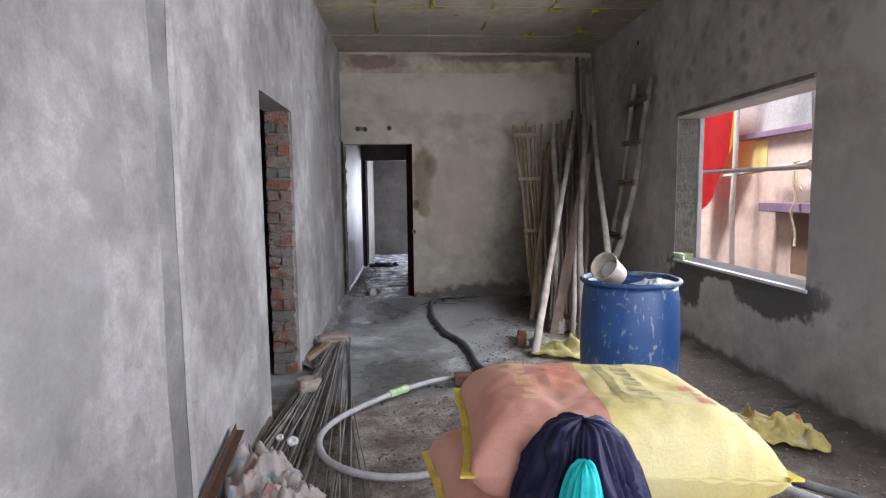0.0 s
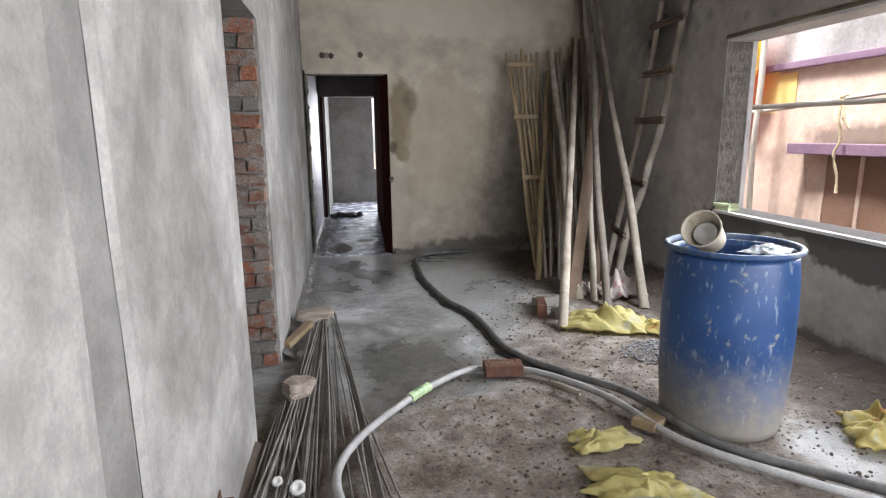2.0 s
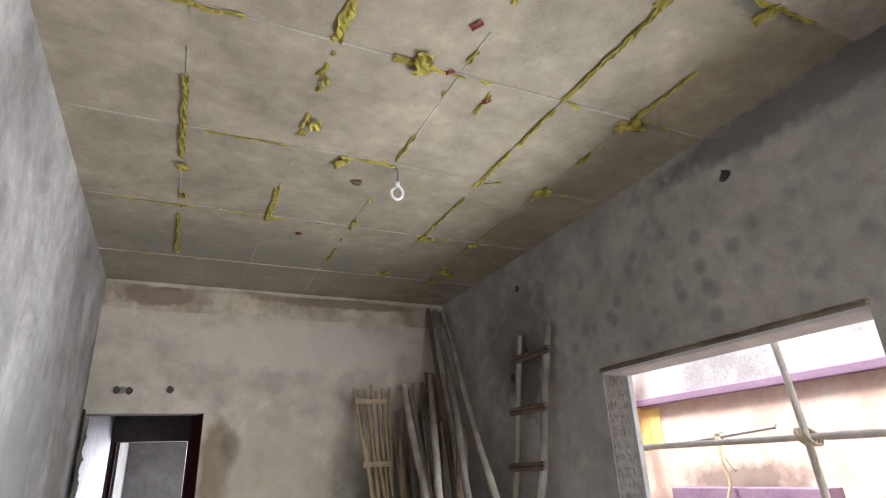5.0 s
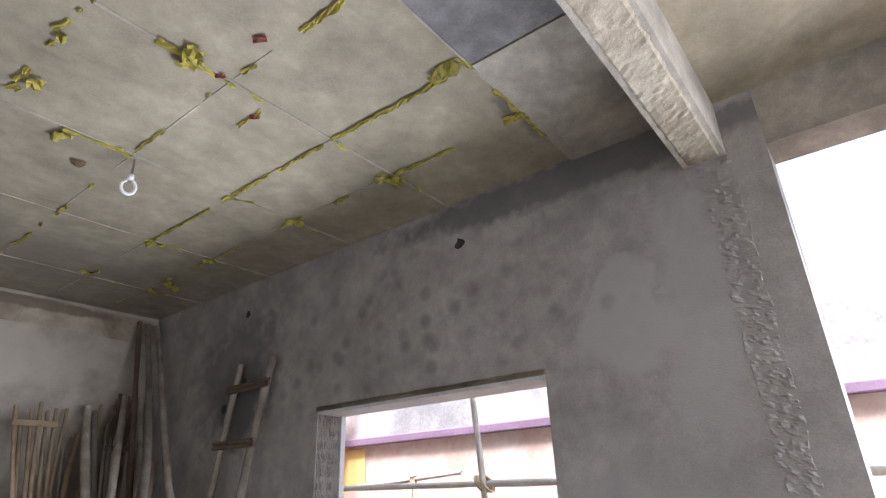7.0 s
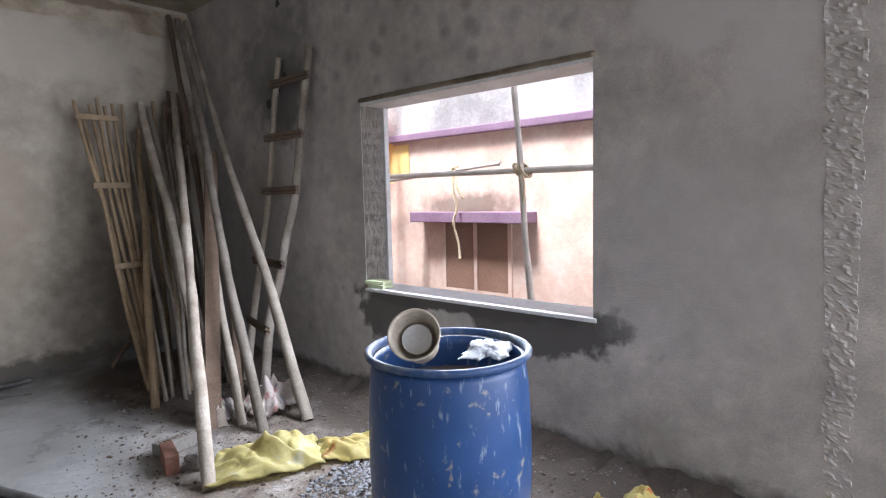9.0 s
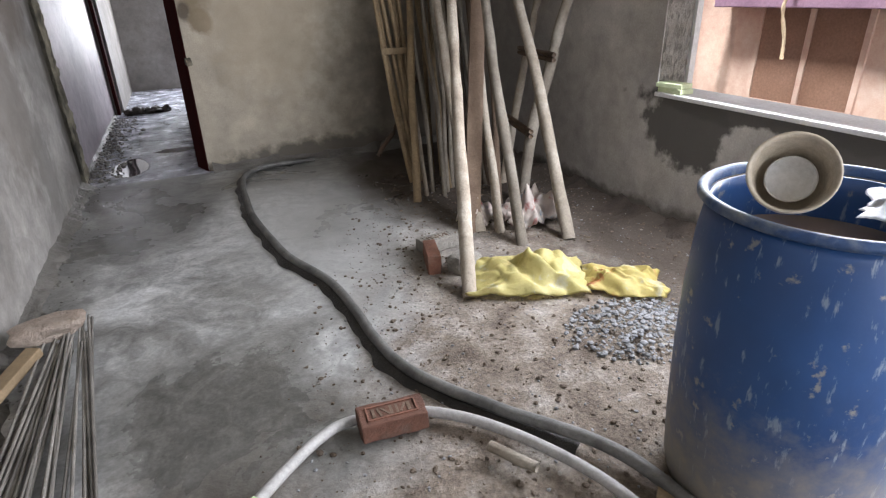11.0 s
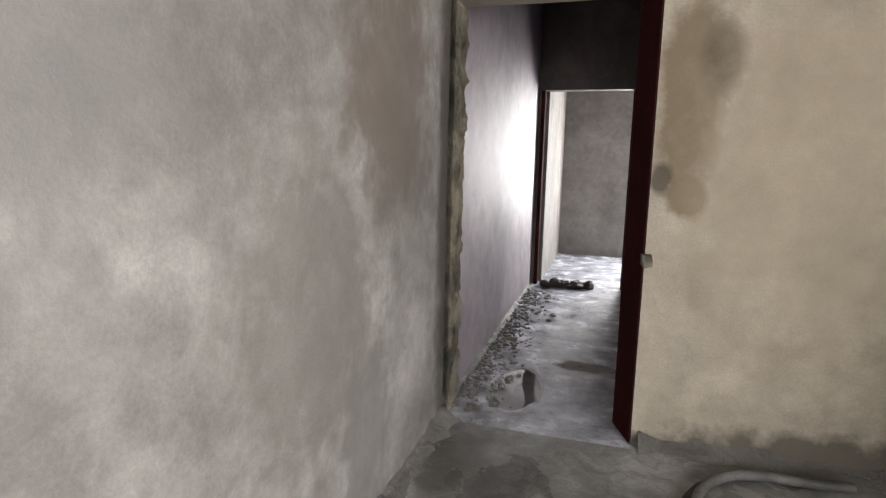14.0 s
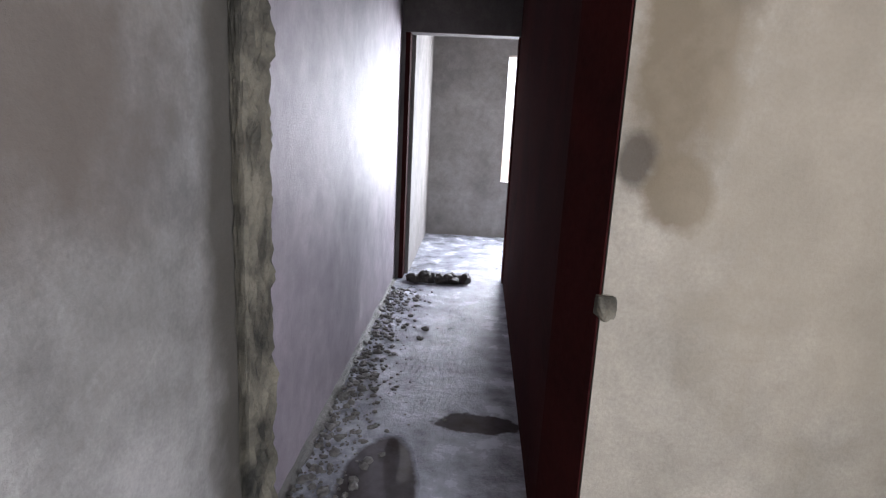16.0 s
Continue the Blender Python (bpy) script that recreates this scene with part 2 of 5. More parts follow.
def floor_material():
    """Wet cement screed that gives way to brown dirt towards the window side."""
    m, nt, b, co = start("wet_screed_and_dirt", 0.5)
    sep = nt.nodes.new("ShaderNodeSeparateXYZ")
    nt.links.new(co, sep.inputs[0])
    x, y = sep.outputs[0], sep.outputs[1]
    n0, n1, n2, n3 = tex(nt, "noise", 1.1, 8, 0.6, co, 0.5), tex(nt, "noise", 5, 8, 0.65, co), tex(nt, "noise", 55, 5, 0.7, co), tex(nt, "noise", 1.9, 6, 0.55, co, 0.8)
    screed = ramp(nt, n0, ((0.38, (0.11, 0.108, 0.1)), (0.52, (0.25, 0.25, 0.243)), (0.66, (0.48, 0.488, 0.488))))
    dirt = ramp(nt, n1, ((0.32, (0.085, 0.064, 0.048)), (0.5, (0.18, 0.148, 0.12)), (0.7, (0.34, 0.315, 0.285))))
    screed = mixc(nt, 0.55, screed, ramp(nt, tex(nt, "noise", 7, 7, 0.62, co, 1.5), ((0.35, (0.25, 0.25, 0.25)), (0.65, (0.75, 0.75, 0.75)))), "OVERLAY")
    # the dirt begins about x = 1.3 at the far wall, x = 0.2 near the sacks
    edge = maths(nt, "MULTIPLY_ADD", maths(nt, "SUBTRACT", y, 4.9), 0.42, 0.3)
    side = maths(nt, "SUBTRACT", x, edge)
    side = maths(nt, "MULTIPLY_ADD", maths(nt, "SUBTRACT", n3, 0.5), 1.3, side)
    front = maths(nt, "MULTIPLY_ADD", maths(nt, "SUBTRACT", n3, 0.5), 1.2, maths(nt, "SUBTRACT", 4.75, y))
    amount = maths(nt, "MAXIMUM", side, front)
    mr = nt.nodes.new("ShaderNodeMapRange")
    mr.inputs["From Min"].default_value, mr.inputs["From Max"].default_value = -0.12, 0.3
    nt.links.new(amount, mr.inputs["Value"])
    f = mr.outputs[0]
    c = mixc(nt, f, screed, dirt)
    c = mixc(nt, maths(nt, "MULTIPLY_ADD", f, 0.3, 0.25), c, ramp(nt, n2, ((0.35, (0.2, 0.2, 0.2)), (0.65, (0.8, 0.8, 0.8)))), "OVERLAY")
    corr = maths(nt, "GREATER_THAN", y, 8.45)
    wet = blot(nt, co, -0.57, 8.98, 0, 0.15, 0.34, 1, 0.15, 0.35, 4.0)
    wet2 = blot(nt, co, -0.18, 9.48, 0, 0.2, 0.09, 1, 0.15, 0.6, 9.0)
    wet3 = blot(nt, co, -0.7, 8.2, 0, 0.14, 0.5, 1, 0.5, 0.8, 7.0)
    w = maths(nt, "MAXIMUM", wet, wet2)
    # corridor floor paler and bluer: the window's reflection put into its colour
    c = mixc(nt, corr, c, ramp(nt, n1, ((0.34, (0.2, 0.205, 0.23)), (0.5, (0.46, 0.475, 0.54)), (0.66, (0.66, 0.68, 0.76)))))
    powder = blot(nt, co, 1.72, 3.74, 0, 0.2, 0.26, 1, 0.5, 0.7, 7.0)
    c = mixc(nt, maths(nt, "MULTIPLY", powder, 0.8), c, (0.5, 0.5, 0.49))
    pale = blot(nt, co, 0.75, 6.9, 0, 0.6, 1.1, 1, 0.9, 0.6, 2.5)
    c = mixc(nt, maths(nt, "MULTIPLY", maths(nt, "MULTIPLY", pale, n1), 1.1), c, (0.46, 0.465, 0.46))
    muck = maths(nt, "MAXIMUM", blot(nt, co, 2.0, 7.45, 0, 0.95, 1.3, 1, 0.4, 0.3, 2.5), blot(nt, co, 2.55, 5.0, 0, 0.7, 3.6, 1, 0.6, 0.4, 3.0))
    c = mixc(nt, maths(nt, "MULTIPLY", muck, 0.93), c, (0.05, 0.037, 0.028))
    c = mixc(nt, maths(nt, "MULTIPLY", w, 0.85), c, (0.05, 0.036, 0.029))
    c = mixc(nt, maths(nt, "MULTIPLY", wet3, 0.6), c, (0.07, 0.062, 0.055))
    paint(nt, b, c)
    dry = ramp(nt, n0, ((0.38, (0.22, 0.22, 0.22)), (0.6, (0.5, 0.5, 0.5))))
    r = mixc(nt, f, dry, (0.95, 0.95, 0.95))
    r = mixc(nt, corr, r, ramp(nt, n1, ((0.4, (0.06, 0.06, 0.06)), (0.6, (0.3, 0.3, 0.3)))))
    r = mixc(nt, w, r, (0.04, 0.04, 0.04))
    nt.links.new(r, b.inputs["Roughness"])
    flat = maths(nt, "SUBTRACT", 1.0, w)
    h = maths(nt, "MULTIPLY", maths(nt, "MULTIPLY_ADD", n2, 0.5, n1), flat)
    s = nt.nodes.new("ShaderNodeBump")
    s.inputs["Distance"].default_value = 0.02
    nt.links.new(maths(nt, "MULTIPLY", maths(nt, "MULTIPLY_ADD", maths(nt, "MAXIMUM", f, corr), 0.6, 0.2), flat), s.inputs["Strength"])
    nt.links.new(h, s.inputs["Height"])
    nt.links.new(s.outputs[0], b.inputs["Normal"])
    return m


M_FLOOR = floor_material()

# ---- mesh helpers ----


def part(name, bm, material, parent=None, label="", smooth=False):
    """Link a bmesh as one mesh object, under a thing if one is given."""
    me = bpy.data.meshes.new(name)
    bm.to_mesh(me)
    bm.free()
    if material is not None:
        me.materials.append(material)
    if smooth:
        me.polygons.foreach_set("use_smooth", [True] * len(me.polygons))
    ob = new(name, me)
    if parent is not None:
        ob.parent = parent
    if label:
        ob["label"] = label
    return ob


def empty(name, x=0.0, y=0.0, z=0.0, rz=0.0):
    ob = new(name)
    ob.matrix_basis = pose(x, y, z, 0, 0, rz)
    return ob


def add_box(bm, x0, y0, z0, x1, y1, z1, m=None):
    v = [bm.verts.new(p) for p in ((x0, y0, z0), (x1, y0, z0), (x1, y1, z0), (x0, y1, z0), (x0, y0, z1), (x1, y0, z1), (x1, y1, z1), (x0, y1, z1))]
    for f in ((3, 2, 1, 0), (4, 5, 6, 7), (0, 1, 5, 4), (1, 2, 6, 5), (2, 3, 7, 6), (3, 0, 4, 7)):
        bm.faces.new([v[i] for i in f])
    if m is not None:
        bmesh.ops.transform(bm, matrix=m, verts=v)
    return v


def box(x0, y0, z0, x1, y1, z1, bevel=0.0, m=None):
    bm = bmesh.new()
    add_box(bm, x0, y0, z0, x1, y1, z1)
    if bevel:
        bmesh.ops.bevel(bm, geom=bm.edges[:], offset=bevel, segments=2, affect="EDGES", profile=0.6)
    if m is not None:
        bm.transform(m)
    return bm


def boxes(*spans):
    bm = bmesh.new()
    for s in spans:
        add_box(bm, *s)
    return bm


def setting(name, bm, material, label, category):
    return tagged(part(name, bm, material), label, category, kind="structure")


def spline(pts, n):
    """n points on a smooth line through pts."""
    p = [Vector(q) for q in pts]
    p = [p[0] * 2 - p[1]] + p + [p[-1] * 2 - p[-2]]
    out, spans = [], len(p) - 3
    for k in range(n):
        u = k / (n - 1) * spans
        i = min(int(u), spans - 1)
        t, a, b, c, d = u - i, p[i], p[i + 1], p[i + 2], p[i + 3]
        out.append(0.5 * (2 * b + (c - a) * t + (2 * a - 5 * b + 4 * c - d) * t * t + (3 * b - a - 3 * c + d) * t ** 3))
    return out


def tube(bm, pts, radius, sides=8, caps=True, wob=0.0, seed=0.0):
    """A round bar along pts; radius is a number or one for each point."""
    rings, up = [], Vector((0.31, 0.17, 0.93))
    for i, p in enumerate(pts):
        d = (pts[min(i + 1, len(pts) - 1)] - pts[max(i - 1, 0)]).normalized()
        a = d.cross(up if abs(d.dot(up)) < 0.95 else Vector((1, 0, 0))).normalized()
        b = d.cross(a)
        r = radius[i] if isinstance(radius, (list, tuple)) else radius
        ring = []
        for k in range(sides):
            t = 2 * math.pi * k / sides
            rr = r * (1 + wob * noise.noise((p.x * 9 + k * 3.1 + seed, p.y * 9 + seed * 2, p.z * 9)))
            ring.append(bm.verts.new(p + a * math.cos(t) * rr + b * math.sin(t) * rr))
        rings.append(ring)
    for r0, r1 in zip(rings, rings[1:]):
        for k in range(sides):
            bm.faces.new((r0[k], r0[(k + 1) % sides], r1[(k + 1) % sides], r1[k]))
    if caps:
        bm.faces.new(rings[0])
        bm.faces.new(rings[-1][::-1])


def lathe(profile, sides=48, wob=0.0):
    bm = bmesh.new()
    rings = []
    for r, z in profile:
        rings.append([bm.verts.new((r * math.cos(2 * math.pi * k / sides), r * math.sin(2 * math.pi * k / sides), z)) for k in range(sides)])
    for r0, r1 in zip(rings, rings[1:]):
        for k in range(sides):
            bm.faces.new((r0[k], r0[(k + 1) % sides], r1[(k + 1) % sides], r1[k]))
    return bm


# ---- the shell of the building ----
L, R, F, H = -0.88, 2.51, 8.5, 3.3


def ragged_slab(name, axis, at, thick, spans, holes, material, label):
    """A wall with openings: spans (u0, u1, z0, z1); its faces are cut into a grid round the holes."""
    us = sorted({spans[0], spans[1], *[h[0] for h in holes], *[h[1] for h in holes]})
    zs = sorted({spans[2], spans[3], *[h[2] for h in holes], *[h[3] for h in holes]})
    bm = bmesh.new()
    for u0, u1 in zip(us, us[1:]):
        for z0, z1 in zip(zs, zs[1:]):
            if any(h[0] < (u0 + u1) / 2 < h[1] and h[2] < (z0 + z1) / 2 < h[3] for h in holes):
                continue
            lo, hi = sorted((at, at + thick))
            if axis == "x":
                add_box(bm, lo, u0, z0, hi, u1, z1)
            else:
                add_box(bm, u0, lo, z0, u1, hi, z1)
    bmesh.ops.remove_doubles(bm, verts=bm.verts, dist=1e-4)
    seen = {}
    for f in bm.faces:
        seen.setdefault(tuple(round(c, 3) for c in f.calc_center_median()), []).append(f)
    bmesh.ops.delete(bm, geom=[f for g in seen.values() if len(g) > 1 for f in g], context="FACES_ONLY")
    return setting(name, bm, material, label, "wall")


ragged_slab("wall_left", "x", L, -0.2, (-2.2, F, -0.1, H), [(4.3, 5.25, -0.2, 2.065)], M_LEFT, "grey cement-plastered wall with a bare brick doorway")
ragged_slab("wall_far", "y", F, 0.2, (L - 0.24, R + 0.24, -0.1, H), [(-0.862, 0.068, -0.2, 2.1)], M_FAR, "ochre-grey plastered end wall with damp stains and painted pole shade")
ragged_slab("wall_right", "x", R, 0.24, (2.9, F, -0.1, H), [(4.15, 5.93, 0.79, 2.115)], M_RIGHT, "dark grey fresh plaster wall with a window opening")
setting("wall_bay", boxes((R, -0.4, 2.99, R + 0.24, 2.9, H), (R, -2.2, -0.1, R + 0.24, -0.4, H)), M_CONC, "rough concrete lintel over a wide opening", "wall")
setting("wall_back", boxes((L - 0.24, -2.4, -0.1, -0.6, -2.2, H), (2.2, -2.4, -0.1, R + 0.24, -2.2, H), (-0.6, -2.4, 3.0, 2.2, -2.2, H)), M_CONC, "rough plastered wall with a wide opening", "wall")
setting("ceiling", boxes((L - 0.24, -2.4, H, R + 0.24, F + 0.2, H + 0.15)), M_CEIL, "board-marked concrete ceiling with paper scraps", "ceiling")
setting("beam", boxes((L, 3.07, 3.0, R, 3.27, H)), M_CONC, "rough-cast concrete ceiling beam", "beam")


def floor_height(x, y):
    """Trodden dirt rises a few centimetres above the screed."""
    edge = 0.3 + 0.42 * (y - 4.9)
    f = max(x - edge, 4.6 - y) + 0.5 * noise.noise((x * 1.7, y * 1.7, 3.1))
    f = min(max(f / 0.5, 0), 1)
    n = 0.5 + noise.fractal((x * 2.3, y * 2.3, 0.4), 0.8, 2.2, 5) * 0.6
    low = 0.006 * noise.fractal((x * 1.2, y * 1.2, 7), 0.9, 2, 3)
    if y > 8.6 and ((x + 0.57) / 0.2) ** 2 + ((y - 8.98) / 0.42) ** 2 > 1:
        low += 0.0025 * noise.fractal((x * 7, y * 7, 5), 0.7, 2, 4)
    bank = max(0, 1 - (R - x) / 0.4) * 0.05 if y < F else 0
    return low + f * (0.028 * n + bank * (0.6 + n))


def grid(xs, ys, fn):
    bm = bmesh.new()
    rows = [[bm.verts.new((x, y, fn(x, y))) for x in xs] for y in ys]
    for a, b in zip(rows, rows[1:]):
        for k in range(len(xs) - 1):
            bm.faces.new((a[k], a[k + 1], b[k + 1], b[k]))
    return bm


_fl = grid([-1.12 + 0.0405 * k for k in range(91)], [-2.4 + 0.0402 * k for k in range(415)], floor_height)
setting("floor", _fl, M_FLOOR, "wet cement floor strewn with brown dirt", "floor")
setting("floor_side_room", boxes((-4.2, 3.4, -0.2, -1.12, 7.15, -0.005)), M_FLOOR, "dusty cement floor of a side room", "floor")
setting("slab", boxes((-1.3, -2.4, -0.3, R + 0.24, F + 6.2, -0.06)), M_CONC, "concrete floor slab edge", "slab")
setting("ground", boxes((-60, -60, -0.5, 60, 60, -0.3)), mottled("bare_earth", ((0.3, (0.16, 0.12, 0.09)), (0.7, (0.25, 0.2, 0.16))), 1, 30, 0.95), "bare brown earth outside", "ground")

# side room behind the brick doorway, a closed box coloured dark as shade
setting("wall_side_room", boxes((-4.2, 3.4, -0.1, L - 0.2, 3.55, H), (-4.2, 7.0, -0.1, L - 0.2, 7.15, H), (-4.2, 3.55, -0.1, -4.05, 7.0, H)), M_DARK, "plaster walls of a side room, coloured dark as shade", "wall")
setting("ceiling_side_room", boxes((-4.2, 3.4, H, L - 0.2, 7.15, H + 0.15)), M_DARK, "concrete ceiling coloured dark as shade", "ceiling")

# corridor and the room at its end
setting("wall_corridor_left", boxes((-1.1, F + 0.2, -0.1, -0.9, 11.95, H)), M_CORR, "damp pale pinkish plaster with a sheen", "wall")
setting("wall_corridor_right", prism(((-0.01, F + 0.225), (0.062, 11.95), (0.28, 11.95), (0.28, F + 0.2), (0.076, F + 0.2)), -0.1, H), M_MAROON, "dark maroon wall, shade and lens glow in its colour", "wall")
# corridor ceiling and inner wall: shade is put into their dark colour
setting("ceiling_corridor", boxes((-1.1, F + 0.2, H, 0.28, 12.1, H + 0.15)), M_DARK, "concrete ceiling coloured dark as shade", "ceiling")
setting("wall_inner", boxes((-1.1, 11.95, -0.1, -0.87, 12.1, H), (0.09, 11.95, -0.1, 2.4, 12.1, H), (-0.87, 11.95, 2.075, 0.09, 12.1, H)), M_DARK, "wall with a doorway, coloured dark as shade", "wall")
setting("wall_room_left", boxes((-1.0, 12.1, -0.1, -0.8, 14.15, H)), M_ROOM, "pale plaster wall of the end room", "wall")
setting("wall_room_right", boxes((2.2, 12.1, -0.1, 2.4, 14.15, H)), M_ROOM, "pale plaster wall of the end room", "wall")
ragged_slab("wall_room_far", "y", 14.15, 0.2, (-1.0, 2.4, -0.1, H), [(0.1, 1.5, 0.7, 2.2)], M_ROOM, "grey plaster wall with a bright window opening")
setting("ceiling_room", boxes((-1.0, 12.1, H, 2.4, 14.35, H + 0.15)), M_ROOM, "plain concrete ceiling", "ceiling")
# ---- trim, ledges and rough edges of the shell ----


def rough_panel(name, u0, u1, v0, v1, step, place, amp, material, label, category, freq=14.0):
    """A skin with lumps; place(u, v, h) gives the point h proud of the surface."""
    nu, nv = max(2, int((u1 - u0) / step)), max(2, int((v1 - v0) / step))
    bm = bmesh.new()
    rows = []
    for j in range(nv + 1):
        v = v0 + (v1 - v0) * j / nv
        row = []
        for i in range(nu + 1):
            u = u0 + (u1 - u0) * i / nu
            n = noise.fractal((u * freq, v * freq, u0 * 3), 0.8, 2.1, 4)
            edge = min(i, nu - i, j, nv - j)
            row.append(bm.verts.new(place(u, v, max(0.0, amp * (0.2 + n * 1.2)) if edge else -0.02)))
        rows.append(row)
    for a, b in zip(rows, rows[1:]):
        for k in range(nu):
            bm.faces.new((a[k], a[k + 1], b[k + 1], b[k]))
    bmesh.ops.recalc_face_normals(bm, faces=bm.faces)
    return setting(name, bm, material, label, category)


M_STRIP = plaster("hacked_plaster", (0.25, 0.24, 0.23), (0.16, 0.15, 0.145), big=5, pits=0.9)
M_GROOVE = plaster("older_plaster_strip", (0.245, 0.236, 0.222), (0.165, 0.158, 0.148), big=2.5, pits=0.6)
M_EDGE = plaster("bare_column_edge", (0.2, 0.18, 0.135), (0.028, 0.026, 0.02), big=5, pits=0.9)
M_BAND = plaster("bare_beam_band", (0.42, 0.37, 0.28), (0.25, 0.2, 0.14), (((-0.4, 8.5, 3.17), (0.35, 0.2, 0.1), (0.15, 0.11, 0.07), 0.4, 0.8), ((1.3, 8.5, 3.22), (0.8, 0.2, 0.05), (0.16, 0.12, 0.08), 0.4, 0.8)), big=2, pits=0.6)
rough_panel("trim_column_edge", 3.04, 3.14, 0.0, 3.0, 0.009, lambda u, v, h: Vector((R + 0.0012 - h, u + max(0.0, u - 3.04) * 0.3 * v + 0.02 * noise.noise((v * 7, 0, 0)), v)), 0.009, M_RIGHT, "rough hacked strip of wall beside the opening", "trim", 42)
rough_panel("trim_beam_soffit", L, R, 3.075, 3.265, 0.025, lambda u, v, h: Vector((u, v, 2.997 - h * 0.6)), 0.012, M_BAND, "rough honeycombed underside of the beam", "trim", 30)
rough_panel("trim_door_nib", 0.02, 2.1, 0.0, 1.0, 0.03, lambda u, v, h: Vector((-0.86 + h, F - 0.004 + v * 0.208, u)), 0.02, M_EDGE, "rough mouldy edge of the doorway", "trim", 14)
rough_panel("trim_door_nib_face", 0.02, 2.15, 0.0, 1.0, 0.02, lambda u, v, h: Vector((L + 0.002 + v * 0.022, F - 0.004 - h, u)), 0.015, M_EDGE, "rough mouldy edge of the doorway", "trim", 14)
rough_panel("trim_band", L, R, 3.03, 3.27, 0.04, lambda u, v, h: Vector((u, F - 0.012 - h * 0.4, v + 0.008 * math.sin(u * 5))), 0.02, M_BAND, "bare stained concrete band under the ceiling", "trim", 4)
rough_panel("trim_pilaster_groove", 0.0, H, 2.83, 3.0, 0.03, lambda u, v, h: Vector((L + 0.004 + h * 0.3, v + 0.02 * noise.noise((u * 2, 0, 0)), u)), 0.01, M_GROOVE, "darker rough strip in the plaster", "trim", 5)
rough_panel("trim_pilaster", 0.0, H, 2.985, 3.06, 0.03, lambda u, v, h: Vector((L + 0.009 + h * 0.3, v + 0.015 * noise.noise((u * 2, 5, 0)), u)), 0.01, M_LEFT, "raised plaster strip over a column", "trim", 5)
rough_panel("trim_lintel", 4.13, 5.96, 0.0, 1.0, 0.025, lambda u, v, h: Vector((R - 0.006 - h * 0.6, u, 2.11 + 0.03 * v)), 0.02, M_BAND, "ragged beige edge of the window lintel", "trim", 20)
setting("window_sill", box(R - 0.008, 4.13, 0.772, R + 0.26, 5.94, 0.797, 0.006), M_SILL, "pale cement window sill", "window sill")
setting("window_reveal", boxes((R + 0.2, 5.905, 0.797, R + 0.24, 5.928, 2.11), (R + 0.004, 4.152, 2.09, R + 0.24, 5.928, 2.113)), M_SILL, "pale cement lining of the window opening", "window frame")
rough_panel("window_jamb", 0.8, 2.1, 0.0, 1.0, 0.02, lambda u, v, h: Vector((R + 0.006 + v * 0.19, 5.927 - h * (0.4 + 0.6 * (math.sin(u * 74) > -0.3)), u)), 0.014, M_MORTAR, "ragged brick jamb smeared with cement", "trim", 16)
setting("door_lining", prism(((0.06, F + 0.004), (-0.016, F + 0.223), (0.0645, F + 0.197), (0.0645, F + 0.004)), -0.05, 2.096), M_MAROON, "dark maroon lining of the doorway", "door frame")
setting("inner_frame", boxes((-0.868, 11.93, 0, -0.83, 12.08, 2.07), (0.052, 11.952, 0, 0.088, 12.08, 2.07)), M_MAROON, "dark maroon timber door frame", "door frame")

# foot of the walls: splashed mortar and swept dirt
M_DIRT = mottled("brown_dirt", ((0.3, (0.095, 0.07, 0.052)), (0.7, (0.2, 0.16, 0.125))), 4, 70, 0.97, relief=1.0, depth=0.02)
M_MUCK = mottled("dark_damp_dirt", ((0.3, (0.035, 0.025, 0.019)), (0.7, (0.085, 0.063, 0.048))), 4, 70, 0.9, relief=1.0, depth=0.02)
M_WETMUD = mottled("wet_mud", ((0.3, (0.10, 0.092, 0.082)), (0.7, (0.19, 0.18, 0.165))), 4, 50, 0.45, relief=0.8, depth=0.02)


def fillet(name, p0, p1, inward, wide, high, material, label):
    bm = bmesh.new()
    a, b, w = Vector(p0), Vector(p1), Vector(inward)
    n = int((b - a).length / 0.05)
    rows = []
    for k in range(n + 1):
        p = a.lerp(b, k / n)
        s = 0.55 + 0.9 * abs(noise.fractal((p.x * 3, p.y * 3, high * 40), 0.8, 2, 4))
        j = [0.012 * noise.noise((p.x * 19, p.y * 19, q)) for q in range(5)]
        rows.append([bm.verts.new(q) for q in (p + Vector((0, 0, high * s + 0.01)), p + w * (wide * 0.25 * s) + Vector((0, 0, high * s * 0.8 + j[1])), p + w * (wide * 0.6 * s) + Vector((0, 0, high * 0.4 * s + j[2])), p + w * (wide * s + j[3]) + Vector((0, 0, -0.012)))])
    for r0, r1 in zip(rows, rows[1:]):
        for k in range(3):
            bm.faces.new((r0[k], r0[k + 1], r1[k + 1], r1[k]))
    bmesh.ops.recalc_face_normals(bm, faces=bm.faces)
    return setting(name, bm, material, label, "mortar")


fillet("trim_mortar_left", (L, 5.3, 0), (L, F, 0), (1, 0, 0), 0.10, 0.05, M_WETMUD, "splashed wet mortar along the wall foot")
fillet("trim_mortar_near", (L, -2.2, 0), (L, 4.25, 0), (1, 0, 0), 0.10, 0.04, M_DIRT, "dirt swept against the wall foot")
fillet("trim_mortar_far", (0.1, F, 0), (R, F, 0), (0, -1, 0), 0.10, 0.06, M_WETMUD, "damp mortar along the wall foot")
fillet("trim_dirt_right", (R, 2.9, 0), (R, F, 0), (-1, 0, 0), 0.32, 0.10, M_MUCK, "brown dirt banked against the wall foot")
